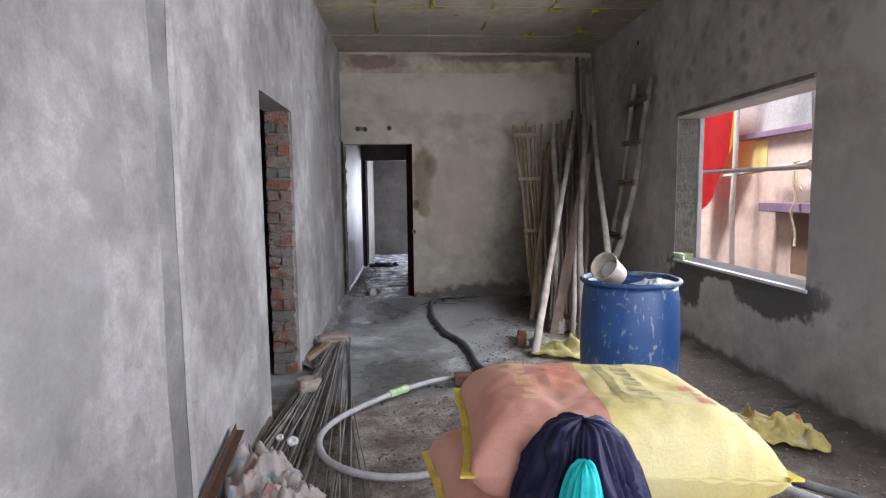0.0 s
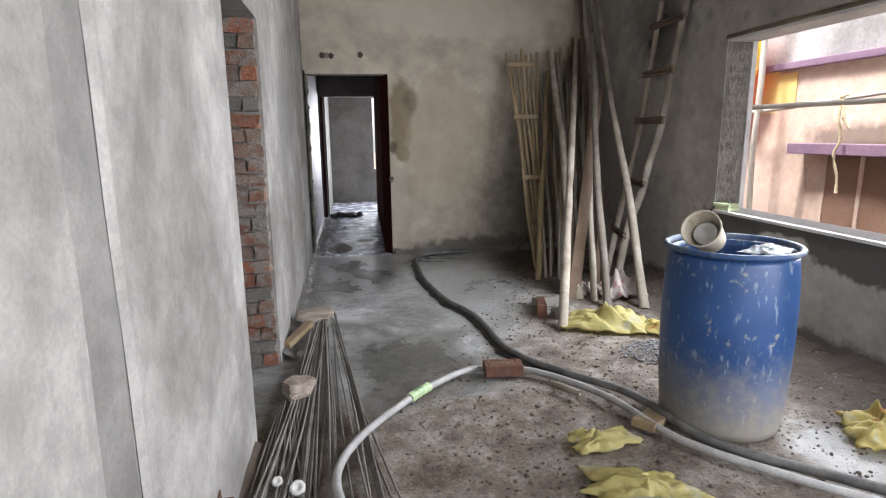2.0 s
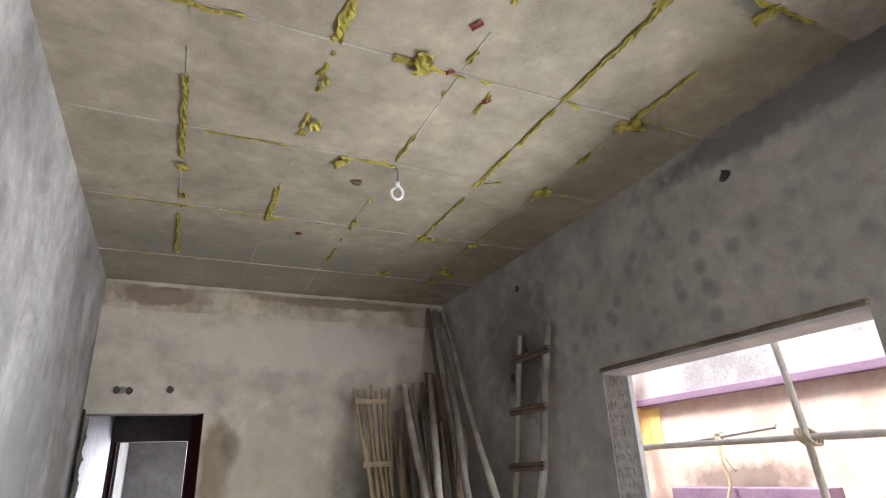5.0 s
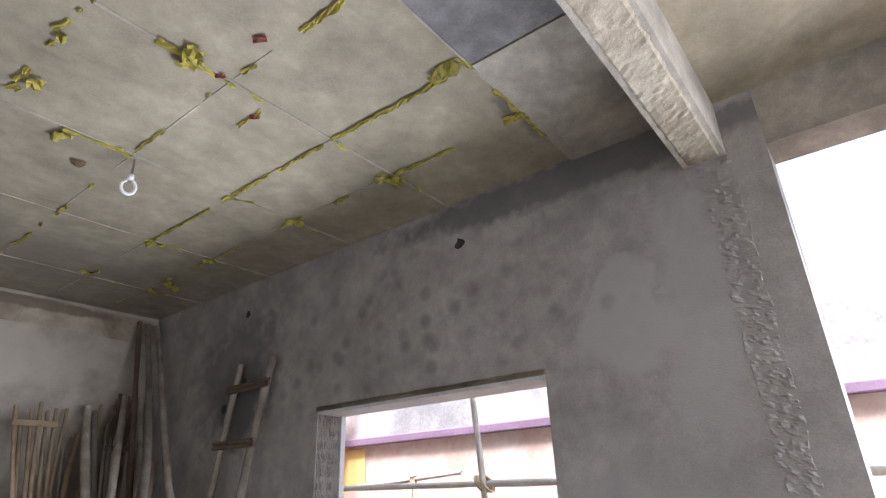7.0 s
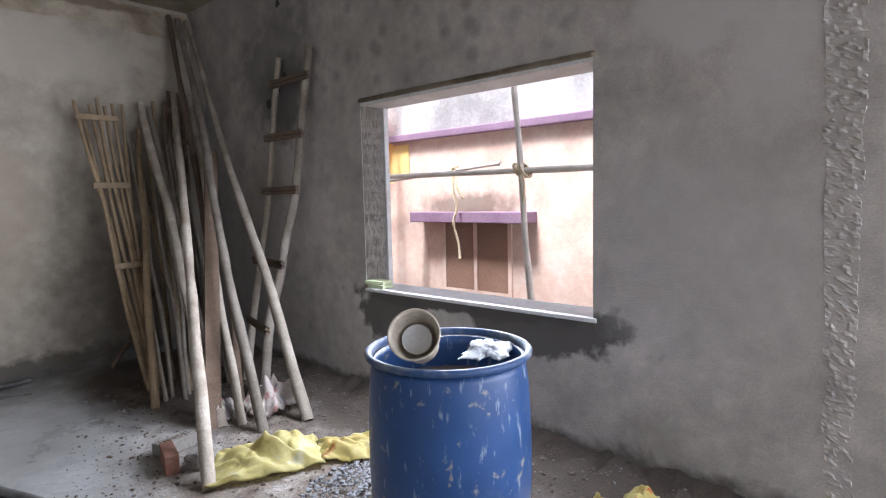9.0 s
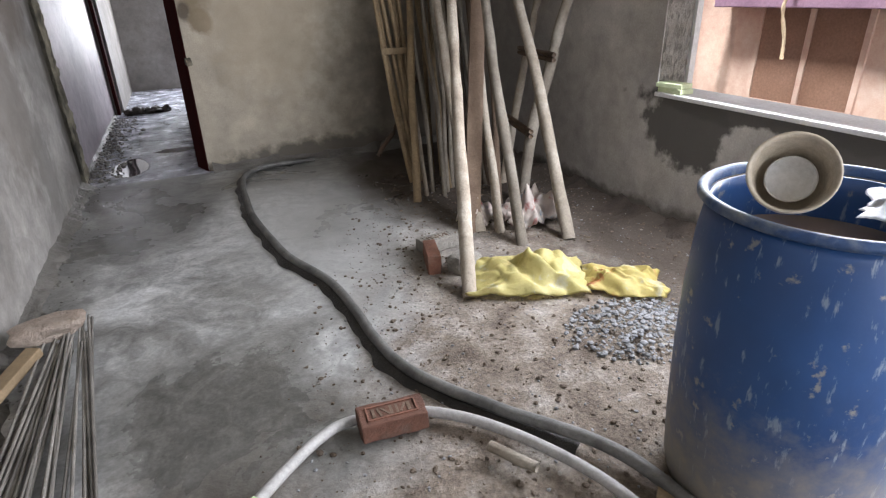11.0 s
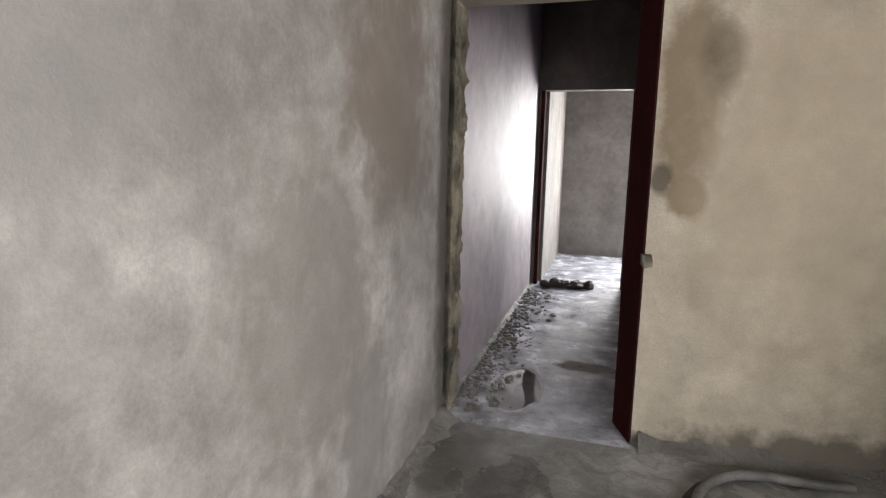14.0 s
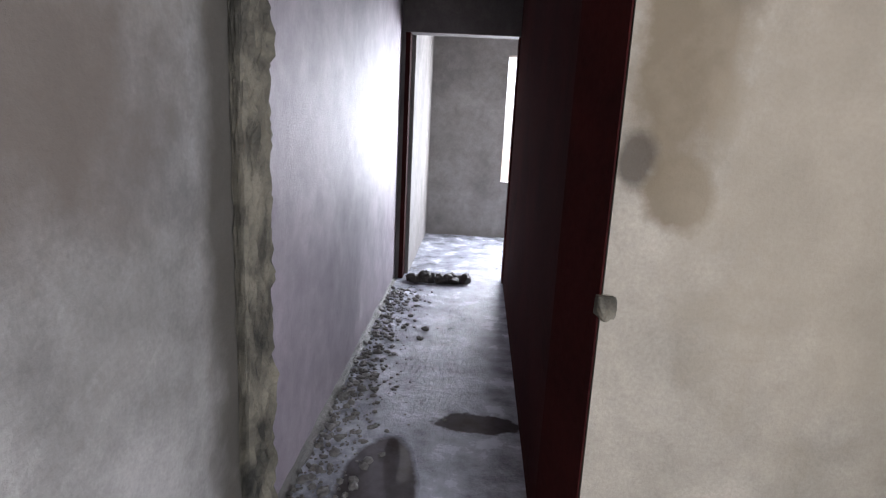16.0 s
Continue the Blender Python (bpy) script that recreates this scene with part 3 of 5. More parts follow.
fillet("trim_mortar_corridor", (-0.9, F + 0.2, 0), (-0.9, 11.9, 0), (1, 0, 0), 0.05, 0.025, M_WETMUD, "splashed wet mortar along the wall foot")

# ceiling: formwork seams
_bm = bmesh.new()
for _y in (3.84, 4.73, 5.65, 6.65, 7.7):
    add_box(_bm, L, _y - 0.006, H - 0.005, R, _y + 0.006, H + 0.002)
for _x, _y0, _y1 in ((-0.31, 3.3, 8.4), (0.28, 3.3, 8.4), (0.89, 3.3, 8.4), (1.49, 3.3, 8.4), (1.97, 3.3, 8.4)):
    for k in range(9):
        _a = _y0 + (_y1 - _y0) * k / 9
        if random.random() < 0.75:
            add_box(_bm, _x - 0.004, _a, H - 0.003, _x + 0.004, _a + (_y1 - _y0) / 9 * random.uniform(0.5, 1), H + 0.002)
add_box(_bm, 1.5, 3.28, H - 0.012, R, 3.83, H + 0.002)
setting("ceiling_patch", boxes((0.35, 3.272, H - 0.008, 1.49, 3.83, H + 0.002)), M_STRIP, "darker patch of fresh cement on the ceiling", "ceiling")
setting("ceiling_seams", _bm, M_CONC, "thin raised seams of the board-marked ceiling", "ceiling")

# ---- neighbouring house and scaffold outside ----
NX = 4.15
house = tagged(empty("neighbour_house", NX, 5, -0.3), "peach painted house with purple ledges across the alley", "house")


def under(name, bm, mat, parent, label=""):
    """Part given in world coordinates, under an empty that is only moved."""
    ob = part(name, bm, mat, parent, label)
    ob.matrix_parent_inverse = parent.matrix_basis.inverted()
    return ob


under("wall", boxes((NX, -8, -0.3, NX + 0.25, 7.35, 2.03)), M_NEIGH, house)
under("wall", boxes((NX + 0.01, 7.35, -0.3, NX + 0.25, 16, 1.6)), M_NEIGH, house)
# wall piece and thin sheet carry the yellow glow as colour
under("wall", boxes((NX + 0.01, 7.35, 1.6, NX + 0.25, 16, 2.1), (NX - 0.008, 7.1, 1.66, NX - 0.002, 7.35, 2.0)), M_YELLOW, house, "wall coloured yellow for the glow of a sunlit cloth")
under("ledge", box(NX - 0.07, -8, 2.03, NX + 0.25, 7.6, 2.1, 0.01), M_PURPLE, house, "purple painted ledge")
under("parapet", boxes((NX + 0.02, -8, 2.1, NX + 0.2, 16, 2.62)), M_PARA, house, "weathered white parapet")
M_SHUT = mottled("brown_shutter", ((0.3, (0.24, 0.14, 0.095)), (0.7, (0.32, 0.2, 0.145))), 3, 60, 0.7)
for _y0, _y1 in ((5.83, 6.6), (1.9, 2.75)):
    under("hood", box(NX - 0.2, _y0 - 0.31, 1.19, NX, _y1 + 0.32 if _y0 > 4 else _y1 + 0.25, 1.29, 0.008), M_PURPLE, house, "purple concrete window hood")
    _w = under("window", boxes((NX - 0.02, _y0 - 0.04, 0.46, NX, _y1 + 0.04, 0.52), (NX - 0.02, _y0 - 0.04, 0.52, NX, _y0, 1.19), (NX - 0.02, _y1, 0.52, NX, _y1 + 0.04, 1.19), (NX - 0.02, (_y0 + _y1) / 2 - 0.02, 0.52, NX, (_y0 + _y1) / 2 + 0.02, 1.19)), M_NEIGH, house, "window with plain brown shutters")
    for _a, _b in ((_y0, (_y0 + _y1) / 2 - 0.02), ((_y0 + _y1) / 2 + 0.02, _y1)):
        under("shutter", boxes((NX - 0.012, _a + 0.003, 0.523, NX + 0.01, _b - 0.003, 1.187)), M_SHUT, house, "plain brown shutter")

M_POLE_OUT = mottled("sunbleached_pole", ((0.3, (0.5, 0.46, 0.4)), (0.7, (0.68, 0.64, 0.57))), 6, 60, 0.85)
M_WOOD = mottled("peeled_pole_wood", ((0.25, (0.16, 0.125, 0.095)), (0.5, (0.32, 0.275, 0.22)), (0.75, (0.5, 0.455, 0.39))), 4, 55, 0.85, relief=0.6, per_object=0.55)
M_BAMBOO = mottled("old_bamboo", ((0.3, (0.18, 0.125, 0.07)), (0.7, (0.36, 0.265, 0.155))), 5, 60, 0.7, relief=0.4, per_object=0.35)
M_BARK = mottled("dark_pole_wood", ((0.3, (0.12, 0.08, 0.055)), (0.7, (0.22, 0.155, 0.11))), 5, 60, 0.9, relief=0.6, per_object=0.4)


def stick_mesh(bm, foot, top, r0, r1, bend=0.02, seed=0.0, knots=True, sides=9, n=22):
    a, b = Vector(foot), Vector(top)
    pts, rad = [], []
    for k in range(n):
        t = k / (n - 1)
        p = a.lerp(b, t)
        w = math.sin(t * math.pi)
        p += Vector((noise.noise((seed, t * 2.3, 1)), noise.noise((seed, t * 2.3, 9)), 0)) * bend * 2 * w
        r = r0 + (r1 - r0) * t
        if knots:
            r *= 1 + 0.3 * max(0, noise.noise((seed * 3, t * 17, 4)))
        pts.append(p)
        rad.append(r)
    tube(bm, pts, rad, sides, True, 0.22, seed)


def pole(foot, top, r0, r1, mat=None, label="peeled grey wooden pole leaning in the corner", group="leaning poles", bend=0.025, name="wooden_pole"):
    bm = bmesh.new()
    stick_mesh(bm, (0, 0, 0), Vector(top) - Vector(foot), r0, r1, bend, foot[0] * 7 + foot[1])
    ob = part(name, bm, mat or M_WOOD, None, "", True)
    ob.matrix_basis = pose(*foot)
    return tagged(ob, label, "pole", group)


SC = dict(mat=M_POLE_OUT, label="sun-bleached scaffold pole outside the window", group="scaffold poles", name="scaffold_pole")
pole((3.2, 4.87, -0.3), (3.2, 5.19, 3.0), 0.024, 0.02, **SC)
pole((3.9, 7.28, -0.3), (3.9, 7.33, 3.0), 0.03, 0.028, **SC)
pole((3.24, 1.0, 1.57), (3.24, 7.2, 1.63), 0.022, 0.019, **SC)
pole((3.93, 7.6, 1.6), (3.93, 5.75, 1.72), 0.022, 0.018, **SC)
pole((3.2, 2.2, -0.3), (3.2, 2.25, 2.9), 0.03, 0.028, **SC)

M_ROPE = mottled("straw_rope", ((0.3, (0.5, 0.4, 0.26)), (0.7, (0.7, 0.6, 0.42))), 20, 90, 0.95)
_bm = bmesh.new()
_rp = spline([(3.9, 6.28, 1.7), (3.88, 6.26, 1.5), (3.9, 6.24, 1.33), (3.87, 6.26, 1.2), (3.9, 6.23, 1.0), (3.88, 6.2, 0.86)], 40)
tube(_bm, _rp, [0.013 * (1 + 0.5 * noise.noise((k * 0.9, 0, 0))) for k in range(40)], 7, True, 0.5)
tube(_bm, spline([(3.9, 6.26, 1.7), (3.88, 6.2, 1.5), (3.9, 6.16, 1.42), (3.9, 6.24, 1.52)], 20), 0.011, 6, True, 0.5)
for k in range(3):
    tube(_bm, [Vector((3.93 + 0.034 * math.cos(u), 6.26 + 0.02 * k, 1.685 + 0.034 * math.sin(u))) for u in np.linspace(0, 6.28, 13)], 0.008, 6)
tagged(part("rope", _bm, M_ROPE, None, "", True), "frayed straw rope hanging from a scaffold pole", "rope")
_bm = bmesh.new()
for k in range(4):
    tube(_bm, [Vector((3.22 + 0.055 * math.cos(u), 5.05 + (k - 1.5) * 0.02 + 0.03 * math.sin(u), 1.61 + 0.05 * math.sin(u))) for u in np.linspace(0, 6.28, 13)], 0.008, 6)
tube(_bm, spline([(3.18, 5.03, 1.6), (3.17, 5.0, 1.5), (3.18, 5.02, 1.38)], 14), 0.008, 6, True, 0.5)
tagged(part("rope", _bm, M_ROPE, None, "", True), "straw rope lashing two scaffold poles", "rope")

M_RED = mottled("red_cloth", ((0.3, (0.55, 0.012, 0.015)), (0.7, (0.75, 0.03, 0.03))), 3, 90, 0.8)
M_GOLD = mottled("yellow_border_cloth", ((0.3, (0.75, 0.48, 0.03)), (0.7, (0.85, 0.58, 0.06))), 3, 90, 0.8)


def hanging(u0, u1, name, mat, parent):
    """A band of the hanging flag, u across it from 0 to 1; its lower edge rises towards the pole."""
    bm = bmesh.new()
    rows = []
    for i in range(14):
        u = u0 + (u1 - u0) * i / 13
        row = []
        for j in range(20):
            v = j / 19
            bottom = 1.05 + 0.95 * max(0.0, 1 - u) ** 1.6
            z = 2.75 + (bottom - 2.75) * v
            row.append(bm.verts.new((3.935 + 0.05 * math.sin(u * 11 + v * 2) * v * u, 7.33 + u * 1.0 + 0.12 * v * (1 - u), z)))
        rows.append(row)
    for a, b in zip(rows, rows[1:]):
        for k in range(19):
            bm.faces.new((a[k], a[k + 1], b[k + 1], b[k]))
    bmesh.ops.solidify(bm, geom=bm.faces[:], thickness=0.003)
    return under(name, bm, mat, parent)


flag = tagged(empty("flag", 3.935, 7.33, 2.75), "red cloth flag with a yellow border outside", "flag")
hanging(0.1, 1.0, "cloth", M_RED, flag)
hanging(0.0, 0.098, "border", M_GOLD, flag)

# ---- leaning poles, racks and ladder in the far corner ----
pole((1.08, 5.5, 0), (2.28, 8.4, 2.48), 0.037, 0.026, label="long pale pole leaning across the stack", bend=0.02)
pole((1.6, 6.13, 0), (2.42, 8.38, 2.48), 0.03, 0.023)
pole((1.62, 5.9, 0), (2.37, 8.4, 3.19), 0.034, 0.026, bend=0.03)
pole((1.92, 5.87, 0), (2.46, 8.4, 3.2), 0.04, 0.024, label="long crooked pole leaning into the corner", bend=0.022)
pole((1.5, 6.2, 0), (1.97, 8.38, 2.36), 0.036, 0.03, label="thick grey pole with flaking bark", bend=0.03)
pole((1.55, 6.4, 0), (2.05, 8.42, 2.33), 0.026, 0.024)
pole((1.36, 6.89, 0), (1.95, 8.4, 2.13), 0.03, 0.022, M_BAMBOO, bend=0.03)
for _f, _t, _r in (((1.53, 7.0, 0), (1.9, 8.4, 2.1), 0.017), ((1.57, 6.88, 0), (2.0, 8.4, 2.2), 0.016), ((1.46, 6.95, 0), (1.86, 8.4, 2.0), 0.016), ((1.62, 6.94, 0), (2.1, 8.42, 2.2), 0.018), ((1.85, 7.07, 0), (2.2, 8.42, 2.3), 0.02), ((1.7, 7.02, 0), (2.12, 8.42, 2.1), 0.016), ((1.78, 7.2, 0), (2.28, 8.42, 2.2), 0.018), ((1.95, 7.2, 0), (2.3, 8.42, 2.2), 0.02)):
    pole(_f, _t, _r, _r * 0.75)
for k in range(9):
    _u = random.random()
    pole((1.48 + 0.5 * _u + random.uniform(-0.05, 0.05), random.uniform(6.95, 7.6), 0), (1.78 + 0.55 * _u, 8.43, random.uniform(1.6, 2.4)), 0.019, 0.014, M_WOOD if k % 2 else M_BAMBOO, "thin wooden stake leaning on the end wall", bend=0.015)
for _f, _t, _r in (((2.0, 7.0, 0), (2.3, 8.44, 3.22), 0.028), ((2.0, 7.4, 0), (2.3, 8.44, 2.45), 0.024), ((1.75, 6.4, 0), (2.44, 8.2, 2.3), 0.026)):
    pole(_f, _t, _r, _r * 0.8, M_BARK, "dark wooden pole leaning in the corner")
pole((1.5, 8.2, 0.02), (2.0, 8.42, 0.65), 0.02, 0.018, M_BARK, "short dark stick propped at the wall foot")
_bm = bmesh.new()
add_box(_bm, -0.05, -0.012, 0, 0.05, 0.012, 2.4)
bmesh.ops.subdivide_edges(_bm, edges=[e for e in _bm.edges if abs(e.verts[0].co.z - e.verts[1].co.z) > 1], cuts=12)
for v in _bm.verts:
    v.co.x += 0.008 * noise.noise((v.co.z * 3, v.co.x * 40, 1))
_ob = part("plank", _bm, M_WOOD)
_ob.matrix_basis = pose(1.44, 6.2, 0, -37, 12, -14)
_ob.data.materials[0] = M_BARK
tagged(_ob, "dark weathered plank leaning among the poles", "plank")


def rack(n, bottom, top, spread0, spread1, ties, mat, label):
    ob = tagged(empty("bamboo_rack", *bottom), label, "rack", "bamboo racks")
    d = Vector(top) - Vector(bottom)
    for i in range(n):
        a, b = Vector((spread0 * i / (n - 1), 0.012 * (i % 2), 0)), d + Vector((spread1 * i / (n - 1), 0, random.uniform(-0.12, 0.05)))
        bm = bmesh.new()
        stick_mesh(bm, a, b, 0.018, 0.015, 0.02, i * 3.7 + top[0], True, 7, 18)
        part("slat", bm, mat, ob, "", True)
    for t in ties:
        p = d * t
        w = spread0 + (spread1 - spread0) * t
        bm = box(p.x - 0.025, p.y - 0.032, p.z - 0.024, p.x + w + 0.025, p.y - 0.016, p.z + 0.024, 0.003)
        part("cross_slat", bm, mat, ob)
    return ob


rack(6, (1.5, 7.36, 0), (1.41, 8.3, 2.32), 0.1, 0.29, (0.41, 0.69, 0.94), M_BAMBOO, "split bamboo rack leaning on the end wall")
rack(5, (1.95, 7.7, 0), (2.2, 8.42, 2.52), 0.1, 0.16, (0.5, 0.8, 0.92), M_BARK, "dark bamboo rack leaning in the corner")

ladder = tagged(empty("ladder", 2.2, 7.1, 0), "crooked handmade wooden ladder against the wall", "ladder")


def rail(pts, r):
    bm = bmesh.new()
    q = spline(pts, 30)
    tube(bm, q, [r * (1.15 - 0.3 * k / 29) * (1 + 0.12 * noise.noise((k * 0.7, r * 90, 0))) for k in range(30)], 9, True, 0.12)
    return bm


RA = [(1.97, 6.5, 0), (2.12, 6.62, 0.52), (2.27, 6.69, 0.84), (2.33, 6.68, 1.12), (2.38, 6.58, 1.5), (2.42, 6.5, 2.1), (2.46, 6.43, 2.58)]
RB = [(2.1, 6.98, 0), (2.25, 7.05, 0.6), (2.35, 7.05, 1.1), (2.41, 7.01, 1.5), (2.44, 6.93, 2.1), (2.47, 6.86, 2.58)]
for pts, r in ((RA, 0.036), (RB, 0.028)):
    o = part("rail", rail(pts, r), M_WOOD, ladder, "", True)
    o.matrix_parent_inverse = ladder.matrix_basis.inverted()
_sa, _sb = spline(RA, 200), spline(RB, 200)
_sa, _sb = ([min(q, key=lambda p: abs(p.z - 2.58 * k / 49)) for k in range(50)] for q in (_sa, _sb))
for k in (9, 18, 29, 37, 45):
    bm = bmesh.new()
    a, b = _sa[k], _sb[k]
    e = (b - a).normalized() * 0.07
    for off in (-0.016, 0.016):
        stick_mesh(bm, a - e + Vector((-0.03, 0, off)), b + e + Vector((-0.03, 0, off)), 0.016, 0.015, 0.004, k, True, 7, 8)
    o = part("rung", bm, M_BARK, ladder, "", True)
    o.matrix_parent_inverse = ladder.matrix_basis.inverted()

# ---- blue drum with its contents ----
def drum_material():
    m, nt, b, co = start("scuffed_blue_plastic", 0.42)
    n1, n2, n3 = tex(nt, "noise", 17, 8, 0.62, co), tex(nt, "noise", 45, 5, 0.7, co), tex(nt, "noise", 3, 4, 0.5, co)
    c = ramp(nt, n3, ((0.3, (0.014, 0.048, 0.145)), (0.7, (0.026, 0.082, 0.235))))
    mp = nt.nodes.new("ShaderNodeMapping")
    mp.inputs["Scale"].default_value = (17, 17, 4.5)
    nt.links.new(co, mp.inputs[0])
    drip = tex(nt, "noise", 2.2, 6, 0.6, mp.outputs[0])
    f1 = ramp(nt, drip, ((0.6, (0, 0, 0)), (0.67, (0.55, 0.55, 0.55))))
    c = mixc(nt, f1, c, (0.30, 0.36, 0.42))
    f2 = ramp(nt, n1, ((0.61, (0, 0, 0)), (0.67, (0.65, 0.65, 0.65))))
    c = mixc(nt, f2, c, (0.33, 0.31, 0.25))
    sep = nt.nodes.new("ShaderNodeSeparateXYZ")
    nt.links.new(co, sep.inputs[0])
    low = maths(nt, "MULTIPLY_ADD", maths(nt, "SUBTRACT", n1, 0.5), 0.5, sep.outputs[2])
    f3 = ramp(nt, low, ((0.06, (0.92, 0.92, 0.92)), (0.2, (0.6, 0.6, 0.6)), (0.45, (0, 0, 0))))
    c = mixc(nt, f3, c, (0.27, 0.245, 0.2))
    paint(nt, b, c)
    r = mixc(nt, maths(nt, "MAXIMUM", f1, f3), (0.4, 0.4, 0.4), (0.85, 0.85, 0.85))
    nt.links.new(r, b.inputs["Roughness"])
    bump(nt, b, n2, 0.12, 0.004)
    return m


M_DRUM = drum_material()
drum = tagged(empty("blue_drum", 1.37, 4.14, 0.01), "scuffed blue plastic drum spattered with cement", "drum")
part("body", lathe(((0.0, 0.0), (0.255, 0.0), (0.275, 0.012), (0.283, 0.05), (0.295, 0.2), (0.305, 0.45), (0.305, 0.62), (0.297, 0.8), (0.288, 0.87), (0.283, 0.9), (0.272, 0.9), (0.276, 0.86), (0.285, 0.6), (0.27, 0.1), (0.0, 0.08)), 64), M_DRUM, drum, "", True)
part("rim", lathe(((0.281, 0.905), (0.303, 0.904), (0.311, 0.912), (0.311, 0.924), (0.304, 0.931), (0.292, 0.931), (0.285, 0.922), (0.284, 0.905)), 64), mottled("cement_smeared_rim", ((0.46, (0.022, 0.06, 0.16)), (0.68, (0.2, 0.22, 0.23))), 7, 50, 0.6), drum, "blue rim smeared with grey cement", True)
_wm, _nt, _wb, _co = start("drum_water", 0.03)
_wb.inputs["Base Color"].default_value = (0.2, 0.15, 0.11, 1)
part("water", lathe(((0.0, 0.77), (0.28, 0.77)), 48), _wm, drum, "murky brown water")
M_CREAM = mottled("dirty_cream_plastic", ((0.3, (0.36, 0.31, 0.24)), (0.7, (0.52, 0.47, 0.38))), 6, 50, 0.55)
mug = tagged(empty("plastic_pot", 1.17, 4.26, 0.955), "dirty cream plastic pot resting in the drum mouth", "pot")
mug.matrix_basis = pose(1.265, 4.19, 0.935, 62, 0, -55) @ Matrix.Scale(0.86, 4)
part("body", lathe(((0.0, -0.1), (0.07, -0.1), (0.078, -0.09), (0.098, 0.08), (0.106, 0.085), (0.107, 0.1), (0.1, 0.1), (0.094, 0.08), (0.072, -0.07), (0.0, -0.07)), 40), M_CREAM, mug, "", True)
part("inner_cup", lathe(((0.0, -0.01), (0.05, -0.01), (0.06, 0.0), (0.063, 0.02), (0.058, 0.02), (0.05, 0.0), (0.0, 0.0)), 32), M_SILL, mug, "white inner cup", True)
M_FILM = mottled("dull_white_plastic_sheet", ((0.3, (0.42, 0.46, 0.5)), (0.7, (0.62, 0.66, 0.7))), 4, 60, 0.35)


def crumple(name, cx, cy, cz, sx, sy, sz, rz, mat, label, category, seed=0.0, folds=5.0, res=34, ragged=0.35, sag=1.0, group=""):
    """A crumpled cloth or sack: a ragged sheet thrown into sharp folds, with thickness."""
    bm = bmesh.new()
    rows = []
    for j in range(res + 1):
        row = []
        for i in range(res + 1):
            u, v = i / res * 2 - 1, j / res * 2 - 1
            q = 1 + ragged * noise.fractal((math.atan2(v, u) * 1.3, seed, 2), 0.7, 2, 3)
            x, y = u * q, v * q
            f = abs(noise.fractal((x * folds * 0.35 + seed, y * folds * 0.35, seed * 2), 0.6, 2.1, 2))
            g = abs(noise.noise((x * folds * 0.5 + y * folds * 0.3 + seed, y * 1.2, seed)))
            d = max(abs(u), abs(v))
            z = (0.55 * max(0.0, 1 - d ** 2.2) ** 0.8 + 0.75 * (f + g) * (0.35 + 0.65 * (1 - d))) * sag
            x += 0.12 * noise.noise((u * 3, v * 3, seed + 5))
            y += 0.12 * noise.noise((u * 3, v * 3, seed + 9))
            row.append(bm.verts.new((x * sx, y * sy, z * sz + 0.006)))
        rows.append(row)
    for a, b in zip(rows, rows[1:]):
        for k in range(res):
            bm.faces.new((a[k], a[k + 1], b[k + 1], b[k]))
    bmesh.ops.solidify(bm, geom=bm.faces[:], thickness=0.004)
    ob = part(name, bm, mat, None, "", True)
    ob.matrix_basis = pose(cx, cy, cz, 0, 0, rz)
    return tagged(ob, label, category, group)


_ob = crumple("plastic_sheet", 1.49, 4.05, 0.862, 0.13, 0.075, 0.03, 25, M_FILM, "dull white plastic sheet across the drum mouth", "plastic sheet", 2.2, 5, 26)

drum.scale = (0.97, 0.97, 0.955)

# ---- cement sacks ----
M_SACK_P = mottled("dusty_pink_woven_sack", ((0.3, (0.50, 0.21, 0.15)), (0.7, (0.60, 0.34, 0.25))), 3, 120, 0.75, relief=0.3, fine_mix=0.14)
M_SACK_Y = mottled("dusty_yellow_woven_sack", ((0.3, (0.58, 0.46, 0.13)), (0.7, (0.66, 0.59, 0.31))), 3, 120, 0.75, relief=0.3, fine_mix=0.14)
M_STITCH = mottled("yellow_seam_tape", ((0.3, (0.55, 0.42, 0.05)), (0.7, (0.68, 0.56, 0.1))), 6, 120, 0.8)
M_PRINT = mottled("faded_black_print", ((0.35, (0.17, 0.155, 0.07)), (0.6, (0.5, 0.42, 0.17))), 8, 90, 0.8)
M_PRINT_F = mottled("faded_yellow_print", ((0.3, (0.55, 0.31, 0.17)), (0.7, (0.62, 0.42, 0.22))), 8, 90, 0.8)
M_PRINT_R = mottled("faded_red_print", ((0.3, (0.52, 0.19, 0.11)), (0.7, (0.6, 0.28, 0.17))), 8, 90, 0.8)


def sack_height(u, v, h, seed):
    a = max(0.0, 1 - abs(u) ** 6) ** 0.45 * max(0.0, 1 - abs(v) ** 6) ** 0.42
    w = 0.13 * noise.fractal((u * 2.2 + seed, v * 2.2, seed), 0.8, 2.1, 3) * (1 - max(abs(u), abs(v)) ** 3)
    crease = 0.12 * abs(noise.noise((u * 6 + seed, v * 7, 3))) * max(abs(u), abs(v)) ** 4
    return h * (a * (1 + w) - crease)


